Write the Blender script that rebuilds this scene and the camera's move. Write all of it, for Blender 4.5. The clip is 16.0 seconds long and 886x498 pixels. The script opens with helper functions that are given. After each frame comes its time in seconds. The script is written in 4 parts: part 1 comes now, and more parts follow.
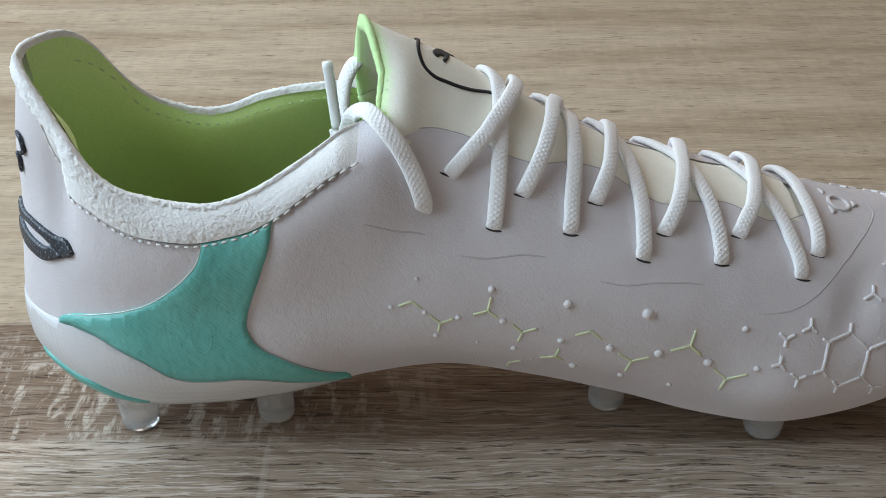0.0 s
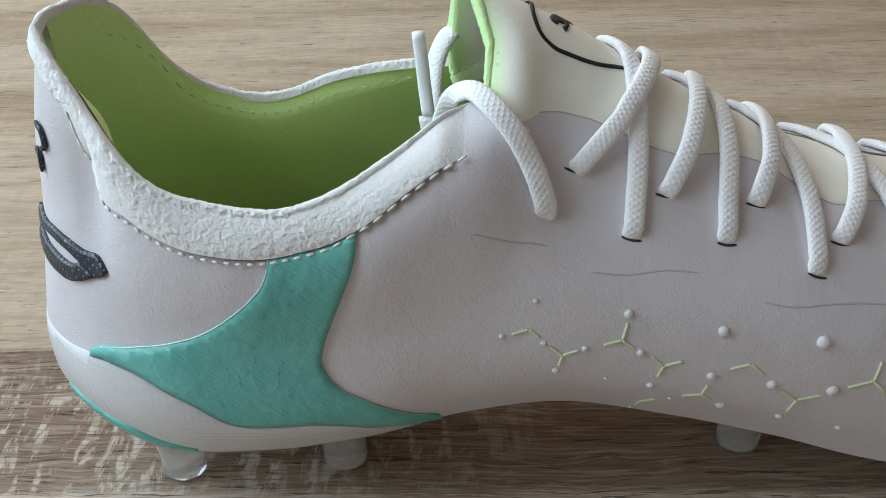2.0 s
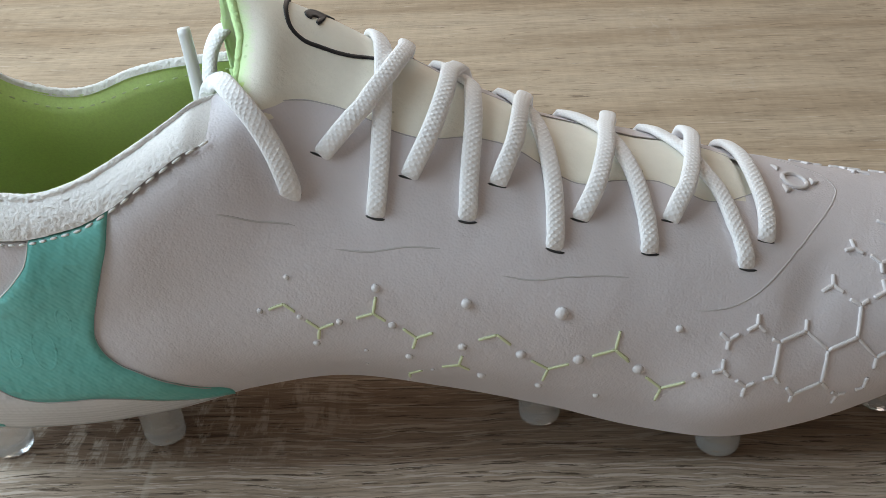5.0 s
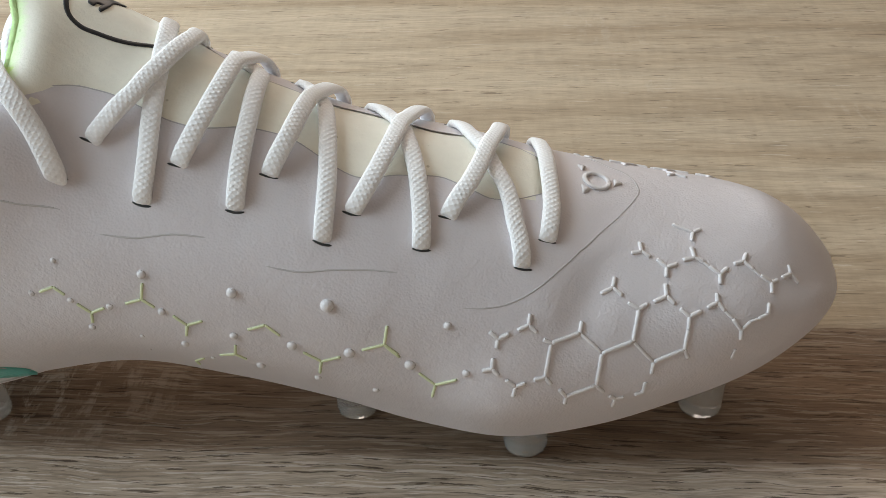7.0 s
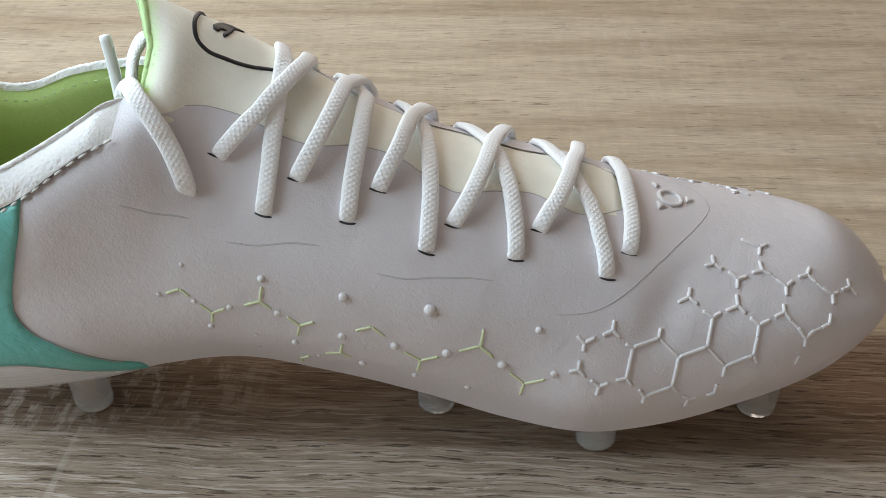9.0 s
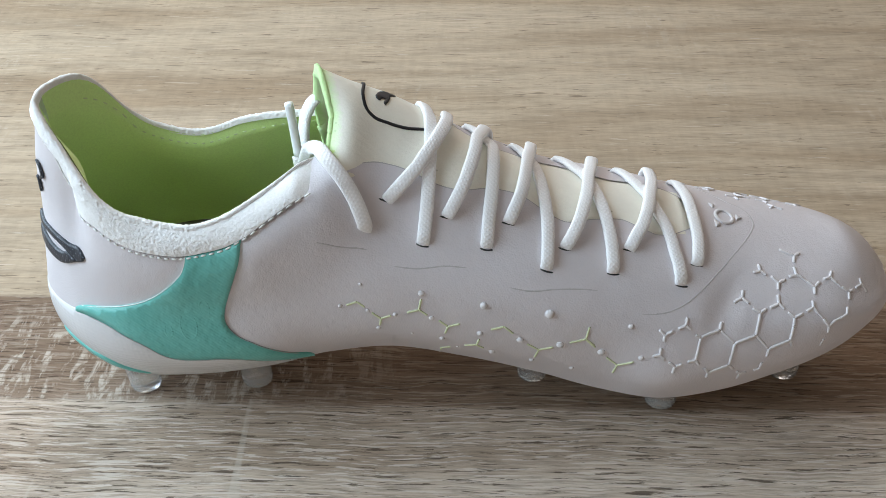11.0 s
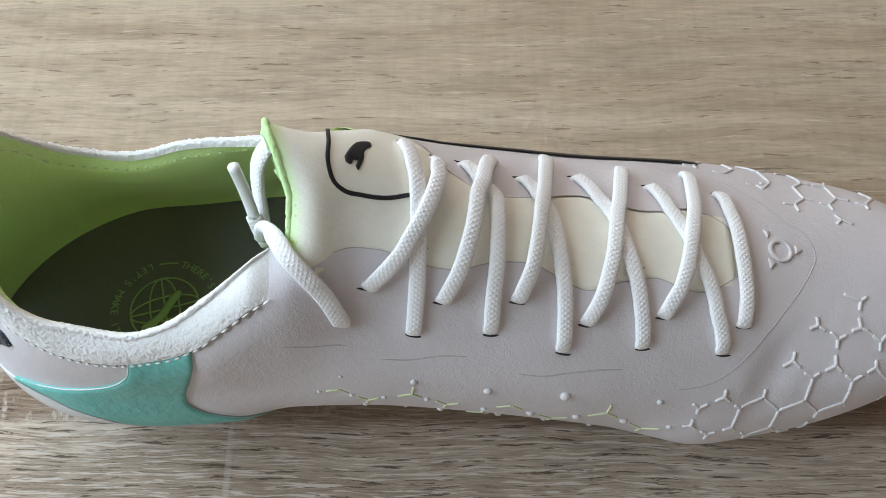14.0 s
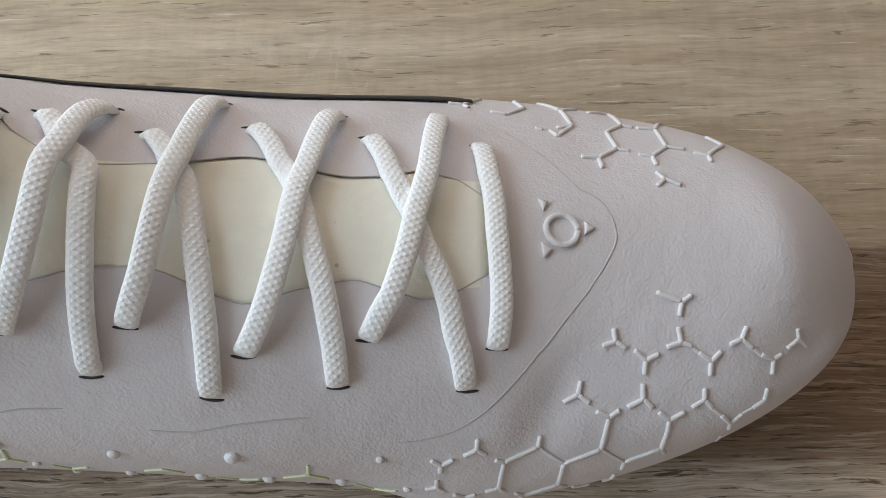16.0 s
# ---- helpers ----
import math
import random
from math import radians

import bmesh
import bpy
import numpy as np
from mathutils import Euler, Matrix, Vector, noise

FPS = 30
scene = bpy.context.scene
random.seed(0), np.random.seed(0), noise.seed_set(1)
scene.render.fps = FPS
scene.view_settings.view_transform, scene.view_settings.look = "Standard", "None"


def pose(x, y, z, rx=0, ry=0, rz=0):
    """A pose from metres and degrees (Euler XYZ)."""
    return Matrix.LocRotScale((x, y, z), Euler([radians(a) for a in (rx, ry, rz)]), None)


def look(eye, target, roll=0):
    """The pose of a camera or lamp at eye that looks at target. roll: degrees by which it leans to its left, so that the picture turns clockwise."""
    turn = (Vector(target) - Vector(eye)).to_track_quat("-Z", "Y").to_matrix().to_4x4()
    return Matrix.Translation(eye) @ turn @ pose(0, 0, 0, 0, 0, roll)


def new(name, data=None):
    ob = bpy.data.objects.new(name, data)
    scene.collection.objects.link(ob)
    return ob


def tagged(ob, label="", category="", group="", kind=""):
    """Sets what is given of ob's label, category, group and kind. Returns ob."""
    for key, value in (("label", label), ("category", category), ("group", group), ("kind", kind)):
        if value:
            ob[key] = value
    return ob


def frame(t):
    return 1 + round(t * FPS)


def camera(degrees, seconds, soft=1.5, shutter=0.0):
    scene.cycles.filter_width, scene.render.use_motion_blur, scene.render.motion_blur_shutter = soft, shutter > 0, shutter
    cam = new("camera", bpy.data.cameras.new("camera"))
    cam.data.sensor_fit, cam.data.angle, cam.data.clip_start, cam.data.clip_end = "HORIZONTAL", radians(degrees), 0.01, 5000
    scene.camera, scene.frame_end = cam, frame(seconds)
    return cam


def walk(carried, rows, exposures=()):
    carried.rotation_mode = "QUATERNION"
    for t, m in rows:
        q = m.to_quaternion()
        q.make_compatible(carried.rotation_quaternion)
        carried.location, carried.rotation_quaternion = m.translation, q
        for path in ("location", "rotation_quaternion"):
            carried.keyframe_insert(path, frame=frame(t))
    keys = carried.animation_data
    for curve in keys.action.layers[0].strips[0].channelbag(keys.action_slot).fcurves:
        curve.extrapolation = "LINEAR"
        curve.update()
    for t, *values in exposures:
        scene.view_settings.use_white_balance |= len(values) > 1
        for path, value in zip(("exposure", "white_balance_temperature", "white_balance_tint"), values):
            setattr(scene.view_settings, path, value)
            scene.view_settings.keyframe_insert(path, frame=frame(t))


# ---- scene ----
cam = camera(52.0, 16.0, soft=0.7)
PATH = [
    (0, (0.12379, -0.21508, 0.20312), (0.12033, 0.10973, -0.03030), -0.49),
    (0.5, (0.11369, -0.19565, 0.19324), (0.10726, 0.13020, -0.03866), -0.90),
    (1, (0.10221, -0.18115, 0.18481), (0.09406, 0.14404, -0.04796), -1.14),
    (1.5, (0.09930, -0.17679, 0.18070), (0.09069, 0.14724, -0.05366), -1.30),
    (2, (0.10135, -0.17699, 0.17948), (0.09218, 0.14788, -0.05371), -1.54),
    (2.5, (0.10844, -0.17752, 0.18048), (0.09896, 0.14590, -0.05469), -1.82),
    (3, (0.11680, -0.17990, 0.18070), (0.10694, 0.14385, -0.05401), -2.10),
    (5.5, (0.16720, -0.19093, 0.18016), (0.15177, 0.13587, -0.04998), -3.08),
    (6, (0.18092, -0.19154, 0.18204), (0.16066, 0.13382, -0.04977), -3.17),
    (6.5, (0.19440, -0.19168, 0.18063), (0.17049, 0.13440, -0.04981), -2.84),
    (7, (0.21193, -0.18788, 0.17749), (0.18281, 0.13717, -0.05381), -2.41),
    (7.5, (0.22734, -0.17714, 0.17346), (0.19184, 0.14629, -0.05920), -2.39),
    (8, (0.23404, -0.17263, 0.17041), (0.19605, 0.14992, -0.06309), -2.26),
    (8.5, (0.21979, -0.18200, 0.17708), (0.18412, 0.14042, -0.05696), -1.87),
    (9, (0.19125, -0.20240, 0.19160), (0.16235, 0.12148, -0.04135), -1.50),
    (9.5, (0.16950, -0.22454, 0.20243), (0.14612, 0.10131, -0.02839), -1.45),
    (10, (0.16100, -0.24417, 0.21403), (0.14154, 0.08335, -0.01479), -1.39),
    (10.2, (0.15893, -0.25051, 0.22005), (0.13971, 0.07609, -0.01008), -1.39),
    (12.3, (0.14164, -0.17913, 0.31891), (0.13523, 0.04820, -0.01014), -0.84),
    (12.5, (0.14068, -0.16738, 0.32403), (0.13388, 0.05108, -0.01097), -1.06),
    (13, (0.13432, -0.14345, 0.31581), (0.12524, 0.06104, -0.02785), -1.84),
    (13.5, (0.13531, -0.13222, 0.30833), (0.12281, 0.06386, -0.04009), -2.84),
    (14, (0.15181, -0.11751, 0.28595), (0.13394, 0.07015, -0.06685), -4.67),
    (14.5, (0.17392, -0.09832, 0.26117), (0.15078, 0.08211, -0.09507), -6.69),
    (15, (0.19311, -0.08209, 0.23960), (0.16739, 0.09189, -0.11967), -8.05),
    (15.5, (0.21346, -0.07430, 0.22596), (0.18636, 0.09392, -0.13594), -9.14),
    (16, (0.22174, -0.07062, 0.21505), (0.19552, 0.09235, -0.14931), -9.56),
]
EXPOSURES = [(0, -0.27, 6850, 13), (3, -0.37, 6950, 13), (5.5, -0.12, 7250, 13.5), (6, -0.04, 7400, 13.5), (8, 0.01, 7350, 13.5), (10, 0.0, 6900, 13), (12.5, -0.05, 6850, 13), (16, -0.19, 7100, 14)]
walk(cam, [(t, look(eye, target, roll)) for t, eye, target, roll in PATH], EXPOSURES)

# ---- world and light: a closed room, area lamps standing in two unseen windows ----
world = bpy.data.worlds.new("world")
scene.world = world
world.use_nodes = True
sky = world.node_tree.nodes.new("ShaderNodeTexSky")
sky.sky_type, sky.sun_disc = "NISHITA", False
sky.sun_elevation, sky.sun_rotation = radians(35), radians(20)
world.node_tree.links.new(sky.outputs[0], world.node_tree.nodes["Background"].inputs[0])
world.node_tree.nodes["Background"].inputs[1].default_value = 0.1


def area_lamp(name, where, target, wide, high, watts, colour):
    data = bpy.data.lights.new(name, "AREA")
    data.shape, data.size, data.size_y, data.energy, data.color = "RECTANGLE", wide, high, watts, colour
    ob = new(name, data)
    ob.matrix_world = look(where, target)
    return ob


area_lamp("window_light", (-0.05, 1.26, 1.10), (0.10, 0.0, 0.10), 0.9, 1.1, 7.7, (1.0, 0.87, 0.72))
area_lamp("window_light", (-0.53, 0.02, 0.54), (0.05, 0.0, 0.08), 0.9, 0.7, 13.2, (0.64, 0.84, 1.0))


import functools

# ---- the boot's form: control curves along its length, heel at 0, toe at TIP ----
TIP = 0.2933


def curve(pairs):
    """A smooth curve through (station, value) pairs that does not overshoot."""
    xs, ys = np.array(pairs, float).T
    h, d = np.diff(xs), np.diff(ys) / np.diff(xs)
    m = np.zeros(len(xs))
    m[0], m[-1] = d[0], d[-1]
    for i in range(1, len(xs) - 1):
        if d[i - 1] * d[i] > 0:
            w1, w2 = 2 * h[i] + h[i - 1], h[i] + 2 * h[i - 1]
            m[i] = (w1 + w2) / (w1 / d[i - 1] + w2 / d[i])

    def value(x):
        x = np.clip(x, xs[0], xs[-1])
        i = np.clip(np.searchsorted(xs, x, side="right") - 1, 0, len(h) - 1)
        t = (x - xs[i]) / h[i]
        return ((1 + 2 * t) * (1 - t) ** 2 * ys[i] + t * (1 - t) ** 2 * h[i] * m[i]
                + t * t * (3 - 2 * t) * ys[i + 1] + t * t * (t - 1) * h[i] * m[i + 1])
    return value


def eased(pairs, reach=.004):
    """The same, with its corners rounded off over some millimetres."""
    value, lo, hi = curve(pairs), pairs[0][0], pairs[-1][0]

    def soft(x):
        total = 0.0
        for k, w in ((-2, .12), (-1, .22), (0, .32), (1, .22), (2, .12)):
            at = x + k * reach
            if at < lo:
                total = total + w * (2 * value(lo) - value(2 * lo - at))
            elif at > hi:
                total = total + w * (2 * value(hi) - value(2 * hi - at))
            else:
                total = total + w * value(at)
        return total
    return soft


MIDDLE = curve([(0, -.0090), (0.06, -.0085), (0.1, -.0030), (0.15, .0000), (0.25, .0010), (0.2945, .0010)])
LEAN = curve([(0.015, .0050), (0.025, .0000), (0.037, .0010), (0.056, .0050), (0.078, .0102), (0.091, .0122), (0.11, .0173), (0.118, .0190)])
NEAR = [
    (curve([(0, -.0305), (0.02, -.0338), (0.04, -.0348), (0.06, -.0338), (0.08, -.0316), (0.1, -.0290), (0.124, -.0298), (0.147, -.0307), (0.17, -.0329), (0.19, -.0360), (0.2115, -.0395), (0.235, -.0386), (0.255, -.0379), (0.2945, -.0377)]),
     curve([(0, .0297), (0.015, .0250), (0.03, .0205), (0.055, .0204), (0.077, .0219), (0.09, .0240), (0.1, .0268), (0.124, .0312), (0.147, .0277), (0.17, .0234), (0.195, .0188), (0.213, .0183), (0.23, .0199), (0.25, .0239), (0.27, .0281), (0.283, .0322), (0.2945, .0347)])),
    (curve([(0, -.0361), (0.02, -.0399), (0.04, -.0410), (0.06, -.0413), (0.08, -.0404), (0.1, -.0388), (0.124, -.0390), (0.147, -.0393), (0.17, -.0399), (0.19, -.0403), (0.2115, -.0442), (0.235, -.0425), (0.255, -.0423), (0.2945, -.0424)]),
     curve([(0, .0383), (0.04, .0362), (0.06, .0354), (0.08, .0381), (0.1, .0449), (0.124, .0476), (0.147, .0444), (0.17, .0397), (0.19, .0350), (0.2115, .0329), (0.235, .0329), (0.255, .0354), (0.277, .0379), (0.2945, .0374)])),
    (curve([(0, -.0349), (0.03, -.0372), (0.06, -.0403), (0.08, -.0400), (0.1, -.0392), (0.1154, -.0380), (0.1338, -.0381), (0.1535, -.0389), (0.1736, -.0391), (0.199, -.0387), (0.2147, -.0376), (0.24, -.0360), (0.2517, -.0385), (0.27, -.0413), (0.2945, -.0416)]),
     curve([(0, .0644), (0.03, .0615), (0.06, .0557), (0.08, .0578), (0.1, .0619), (0.1154, .0671), (0.1338, .0635), (0.1535, .0595), (0.1736, .0564), (0.199, .0508), (0.2147, .0493), (0.24, .0481), (0.2517, .0463), (0.27, .0442), (0.283, .0427), (0.29, .0395), (0.2945, .0361)])),
    (curve([(0, -.0239), (0.0194, -.0253), (0.0253, -.0307), (0.0356, -.0349), (0.06, -.0389), (0.0825, -.0378), (0.0984, -.0309), (0.107, -.0274), (0.1224, -.0234), (0.141, -.0247), (0.16, -.0232), (0.1774, -.0246), (0.198, -.0223), (0.2203, -.0221), (0.24, -.0230), (0.2533, -.0227), (0.27, -.0283), (0.2945, -.0301)]),
     curve([(0, .1038), (0.0194, .0984), (0.0253, .0914), (0.0356, .0834), (0.048, .0795), (0.0606, .0785), (0.0735, .0805), (0.0825, .0838), (0.0984, .0926), (0.107, .0949), (0.1224, .0874), (0.141, .0819), (0.16, .0779), (0.1774, .0714), (0.198, .0673), (0.2203, .0612), (0.24, .0564), (0.2533, .0552), (0.27, .0514), (0.283, .0462), (0.29, .0413), (0.2945, .0365)])),
]
FAR = [
    (curve([(0, .0180), (0.04, .0230), (0.06, .0260), (0.1, .0270), (0.14, .0280), (0.18, .0330), (0.21, .0360), (0.235, .0350), (0.26, .0330), (0.2945, .0330)]), NEAR[0][1]),
    (curve([(0, .0280), (0.03, .0310), (0.05, .0340), (0.08, .0360), (0.1, .0362), (0.14, .0375), (0.18, .0410), (0.21, .0445), (0.236, .0449), (0.26, .0443), (0.2945, .0443)]), NEAR[1][1]),
    (curve([(0, .0240), (0.03, .0260), (0.06, .0280), (0.1, .0310), (0.14, .0345), (0.16, .0360), (0.18, .0370), (0.21, .0392), (0.24, .0379), (0.27, .0410), (0.2945, .0411)]), NEAR[2][1]),
    (curve([(0, .0140), (0.03, .0169), (0.06, .0184), (0.1, .0209), (0.12, .0233), (0.16, .0252), (0.2, .0270), (0.24, .0262), (0.27, .0293), (0.2945, .0303)]),
     curve([(0, .1040), (0.0229, .0940), (0.03, .0840), (0.054, .0780), (0.075, .0830), (0.0984, .0879), (0.1224, .0863), (0.141, .0798), (0.16, .0742), (0.1774, .0685), (0.198, .0640), (0.2203, .0583), (0.24, .0552), (0.2533, .0534), (0.27, .0515), (0.283, .0480), (0.29, .0431), (0.2945, .0382)])),
]
RIDGE = (curve([(0.09, .0040), (0.104, .0040), (0.1213, .0030), (0.14, .0000), (0.16, -.0030), (0.19, -.0030), (0.21, .0010), (0.233, .0040), (0.2533, .0040), (0.274, .0020), (0.2945, .0010)]),
         curve([(0.09, .1214), (0.104, .1177), (0.11, .1146), (0.1213, .1086), (0.14, .0981), (0.16, .0879), (0.171, .0815), (0.19, .0759), (0.204, .0722), (0.217, .0680), (0.233, .0639), (0.2533, .0597), (0.266, .0576), (0.274, .0566), (0.2828, .0514), (0.2885, .0456), (0.2913, .0416), (0.2945, .0367)]))
RIM = {-1: (eased([(0, -.0223), (0.0136, -.0243), (0.026, -.0303), (0.0355, -.0322), (0.055, -.0341), (0.065, -.0356), (0.079, -.0331), (0.0914, -.0255), (0.104, -.0172)]),
            eased([(0, .1129), (0.0136, .1052), (0.026, .0972), (0.0372, .0886), (0.0568, .0851), (0.0665, .0850), (0.08, .0890), (0.0914, .0938), (0.104, .1008)])),
       1: (eased([(0, .0147), (0.0104, .0171), (0.03, .0178), (0.054, .0178), (0.073, .0179), (0.088, .0168), (0.104, .0160)]),
           eased([(0, .1139), (0.0104, .1138), (0.0229, .0988), (0.033, .0885), (0.054, .0838), (0.073, .0896), (0.088, .0919), (0.104, .0930)]))}
# the wavy seam between leather and tongue, beside the ridge
SEAM = {-1: curve([(0.104, -.0172), (0.112, -.0187), (0.122, -.0153), (0.1427, -.0163), (0.1544, -.0144), (0.1632, -.0145), (0.1778, -.0167), (0.188, -.0136), (0.1961, -.0125), (0.2041, -.0148), (0.2107, -.0140), (0.218, -.0125), (0.2945, -.0100)]),
        1: curve([(0.104, .0165), (0.125, .0120), (0.14, .0070), (0.153, .0030), (0.165, .0055), (0.18, .0085), (0.195, .0060), (0.207, .0095), (0.2158, .0095), (0.2945, .0100)])}
TONGUE_START, TONGUE_END = 0.104, 0.2227


def cap(s):
    heel = (1 - (1 - np.clip(s / .045, 0, 1)) ** 2) ** .6
    toe = (1 - (1 - np.clip((TIP - s) / .085, 0, 1)) ** 2) ** .5
    return float(heel * toe)


def knots(s, side):
    """The section's control points from the sole's edge up to the ridge or, beside the opening, to the rim."""
    rows = [(a(s), b(s)) for a, b in (NEAR if side < 0 else FAR)]
    if s < TONGUE_START:
        rows.append((RIM[side][0](s), RIM[side][1](s)))
    else:
        yr, zr, y3, z3 = RIDGE[0](s), RIDGE[1](s), rows[3][0], rows[3][1]
        ye = SEAM[side](s)
        f = np.clip((yr - ye) / (yr - y3), 0, 1)
        arch = z3 + (zr - z3) * (1 - f ** 1.9)
        late = np.clip((s - TONGUE_START) / .012, 0, 1)
        ze = arch * late + (1 - late) * RIM[side][1](TONGUE_START)
        rows += [(ye, ze), (yr, zr)]
    p = np.array(rows, float)
    c = MIDDLE(s)
    p[:, 0] = c + (p[:, 0] - c) * cap(s)
    return p


def spans(q, n_per):
    """Points on the smooth curve through q[1:-1], whose tangents allow for uneven spacing; n_per to a span."""
    t = (np.arange(n_per) / n_per)[:, None]
    out = []
    for i in range(1, len(q) - 2):
        a, b, c, d = q[i - 1:i + 3]
        k0, k1, k2 = (max(float(np.linalg.norm(e)), 1e-7) for e in (b - a, c - b, d - c))
        m1 = k1 * ((b - a) / k0 - (c - a) / (k0 + k1)) + (c - b)
        m2 = (c - b) + k1 * ((d - c) / k2 - (d - b) / (k1 + k2))
        out.append((1 + 2 * t) * (1 - t) ** 2 * b + t * (1 - t) ** 2 * m1 + t * t * (3 - 2 * t) * c + t * t * (t - 1) * m2)
    return np.vstack(out + [q[-2][None]])


def along(p, n_per):
    """Smooth points along the knots p, n_per to a span."""
    return spans(np.vstack([2 * p[0] - p[1], p, 2 * p[-1] - p[-2]]), n_per)


@functools.lru_cache(maxsize=None)
def cut(s, side, n_per):
    return to_world(s, section(s, side, n_per))


def section(s, side, n_per=8):
    """Points (y, z) of one side of the section at station s; for the closed part the last span runs from the seam to the ridge."""
    p = knots(s, side)
    if len(p) == 6:                      # round over the ridge: mirror the far neighbour for the tangent
        other = knots(s, -side)
        pts = spans(np.vstack([2 * p[0] - p[1], p, other[4]]), n_per)
        if side < 0 and .205 < s < .262:     # the hollow where the toe bends
            v = np.arange(len(pts)) / n_per
            depth = .0013 * np.exp(-((s - .2290 - .006 * (v - 2.3)) / .0055) ** 2 - ((v - 2.3) / .65) ** 2)
            pts = pts + depth[:, None] * np.array([[.62, -.72]])
        return pts
    return along(p, n_per)


def to_world(s, yz):
    """Points of the section at s in space: the heel leans forward with its height."""
    k = max(0.0, 1 - s / .07)
    return np.column_stack([s + LEAN(yz[:, 1]) * k, yz[:, 0], yz[:, 1]])


def surface(s, v, side):
    """A point of the boot's skin: v counts the section's spans from the sole's edge (0) to the seam or rim (4) and the ridge (5)."""
    n = 24
    if .003 < s < TIP - .003 and (s < TONGUE_START - .0003 or s > TONGUE_START + .0003):
        k = s * 2500
        f = k - math.floor(k)
        a, b = (cut(round((math.floor(k) + j) / 2500, 6), side, n) for j in (0, 1))
        pts = a * (1 - f) + b * f if len(a) == len(b) else a
    else:
        pts = cut(round(s, 5), side, n)
    i = np.clip(v * n, 0, len(pts) - 1.001)
    a = int(i)
    return Vector(pts[a] + (pts[a + 1] - pts[a]) * (i - a))


def skin(s, v, side, lift=0.0):
    """A point lifted off the skin along its normal, and that normal."""
    p = surface(s, v, side)
    e = .0012
    du = surface(min(s + e, TIP - .0004), v, side) - surface(max(s - e, .0004), v, side)
    dv = surface(s, min(v + .06, 5), side) - surface(s, max(v - .06, 0), side)
    n = (du.cross(dv) * -side).normalized()
    return p + n * lift, n


def top_point(s, y, lift=0.0):
    """The point of the closed upper at station s and across y."""
    side = -1 if y < RIDGE[0](s) else 1
    pts = section(s, side, 16)
    f = -side * pts[:, 0]
    k = len(pts) - 1
    while k > 1 and f[k - 1] > -side * y:
        k -= 1
    w = np.clip((-side * y - f[k - 1]) / max(f[k] - f[k - 1], 1e-6), 0, 1) if f[k] != f[k - 1] else 0
    return skin(s, (k - 1 + w) / 16, side, lift)


# ---- materials ----
def material(name, colour, rough=0.6, metal=0.0, **more):
    """A principled material; returns it with its nodes, links and shader."""
    m = bpy.data.materials.new(name)
    m.use_nodes = True
    b = m.node_tree.nodes["Principled BSDF"]
    b.inputs["Base Color"].default_value = (*colour, 1)
    b.inputs["Roughness"].default_value, b.inputs["Metallic"].default_value = rough, metal
    for key, value in more.items():
        b.inputs[key.replace("_", " ")].default_value = value
    return m, m.node_tree.nodes, m.node_tree.links, b


def noise_node(nodes, links, scale, detail=4, rough=0.6, stretch=(1, 1, 1), coords="Object"):
    where, place, tex = nodes.new("ShaderNodeTexCoord"), nodes.new("ShaderNodeMapping"), nodes.new("ShaderNodeTexNoise")
    place.inputs["Scale"].default_value = stretch
    tex.inputs["Scale"].default_value, tex.inputs["Detail"].default_value, tex.inputs["Roughness"].default_value = scale, detail, rough
    links.new(where.outputs[coords], place.inputs[0])
    links.new(place.outputs[0], tex.inputs["Vector"])
    return tex


def ramp(nodes, links, source, stops):
    r = nodes.new("ShaderNodeValToRGB")
    while len(r.color_ramp.elements) < len(stops):
        r.color_ramp.elements.new(0.5)
    for e, (at, c) in zip(r.color_ramp.elements, stops):
        e.position, e.color = at, (*c, 1) if len(c) == 3 else c
    links.new(source, r.inputs[0])
    return r


def bump(nodes, links, source, shader, strength, distance, before=None):
    b = nodes.new("ShaderNodeBump")
    b.inputs["Strength"].default_value, b.inputs["Distance"].default_value = strength, distance
    links.new(source, b.inputs["Height"])
    if before:
        links.new(before.outputs[0], b.inputs["Normal"])
    links.new(b.outputs[0], shader.inputs["Normal"])
    return b


def mixed(nodes, links, a, b, how, factor):
    m = nodes.new("ShaderNodeMix")
    m.data_type, m.blend_type = "RGBA", how
    for source, socket in ((a, m.inputs[6]), (b, m.inputs[7]), (factor, m.inputs[0])):
        if isinstance(source, (int, float)):
            socket.default_value = source
        elif isinstance(source, tuple):
            socket.default_value = (*source, 1)
        else:
            links.new(source, socket)
    return m.outputs[2]


def leather_material(name, colour, grain=2000):
    m, n, l, b = material(name, colour, 0.48)
    cloud = noise_node(n, l, 28, 3)
    tint = ramp(n, l, cloud.outputs["Fac"], [(0.3, tuple(c * 0.95 for c in colour)), (0.7, colour)])
    l.new(tint.outputs[0], b.inputs["Base Color"])
    cells = n.new("ShaderNodeTexVoronoi")
    cells.inputs["Scale"].default_value = grain
    cells.feature = "SMOOTH_F1"
    where = n.new("ShaderNodeTexCoord")
    l.new(where.outputs["Object"], cells.inputs["Vector"])
    first = bump(n, l, cells.outputs["Distance"], b, 0.20, 0.0005)
    soft = noise_node(n, l, 420, 3)
    second = bump(n, l, soft.outputs["Fac"], b, 0.09, 0.0010, first)
    large = noise_node(n, l, 62, 3)
    bump(n, l, large.outputs["Fac"], b, 0.30, 0.0024, second)
    return m


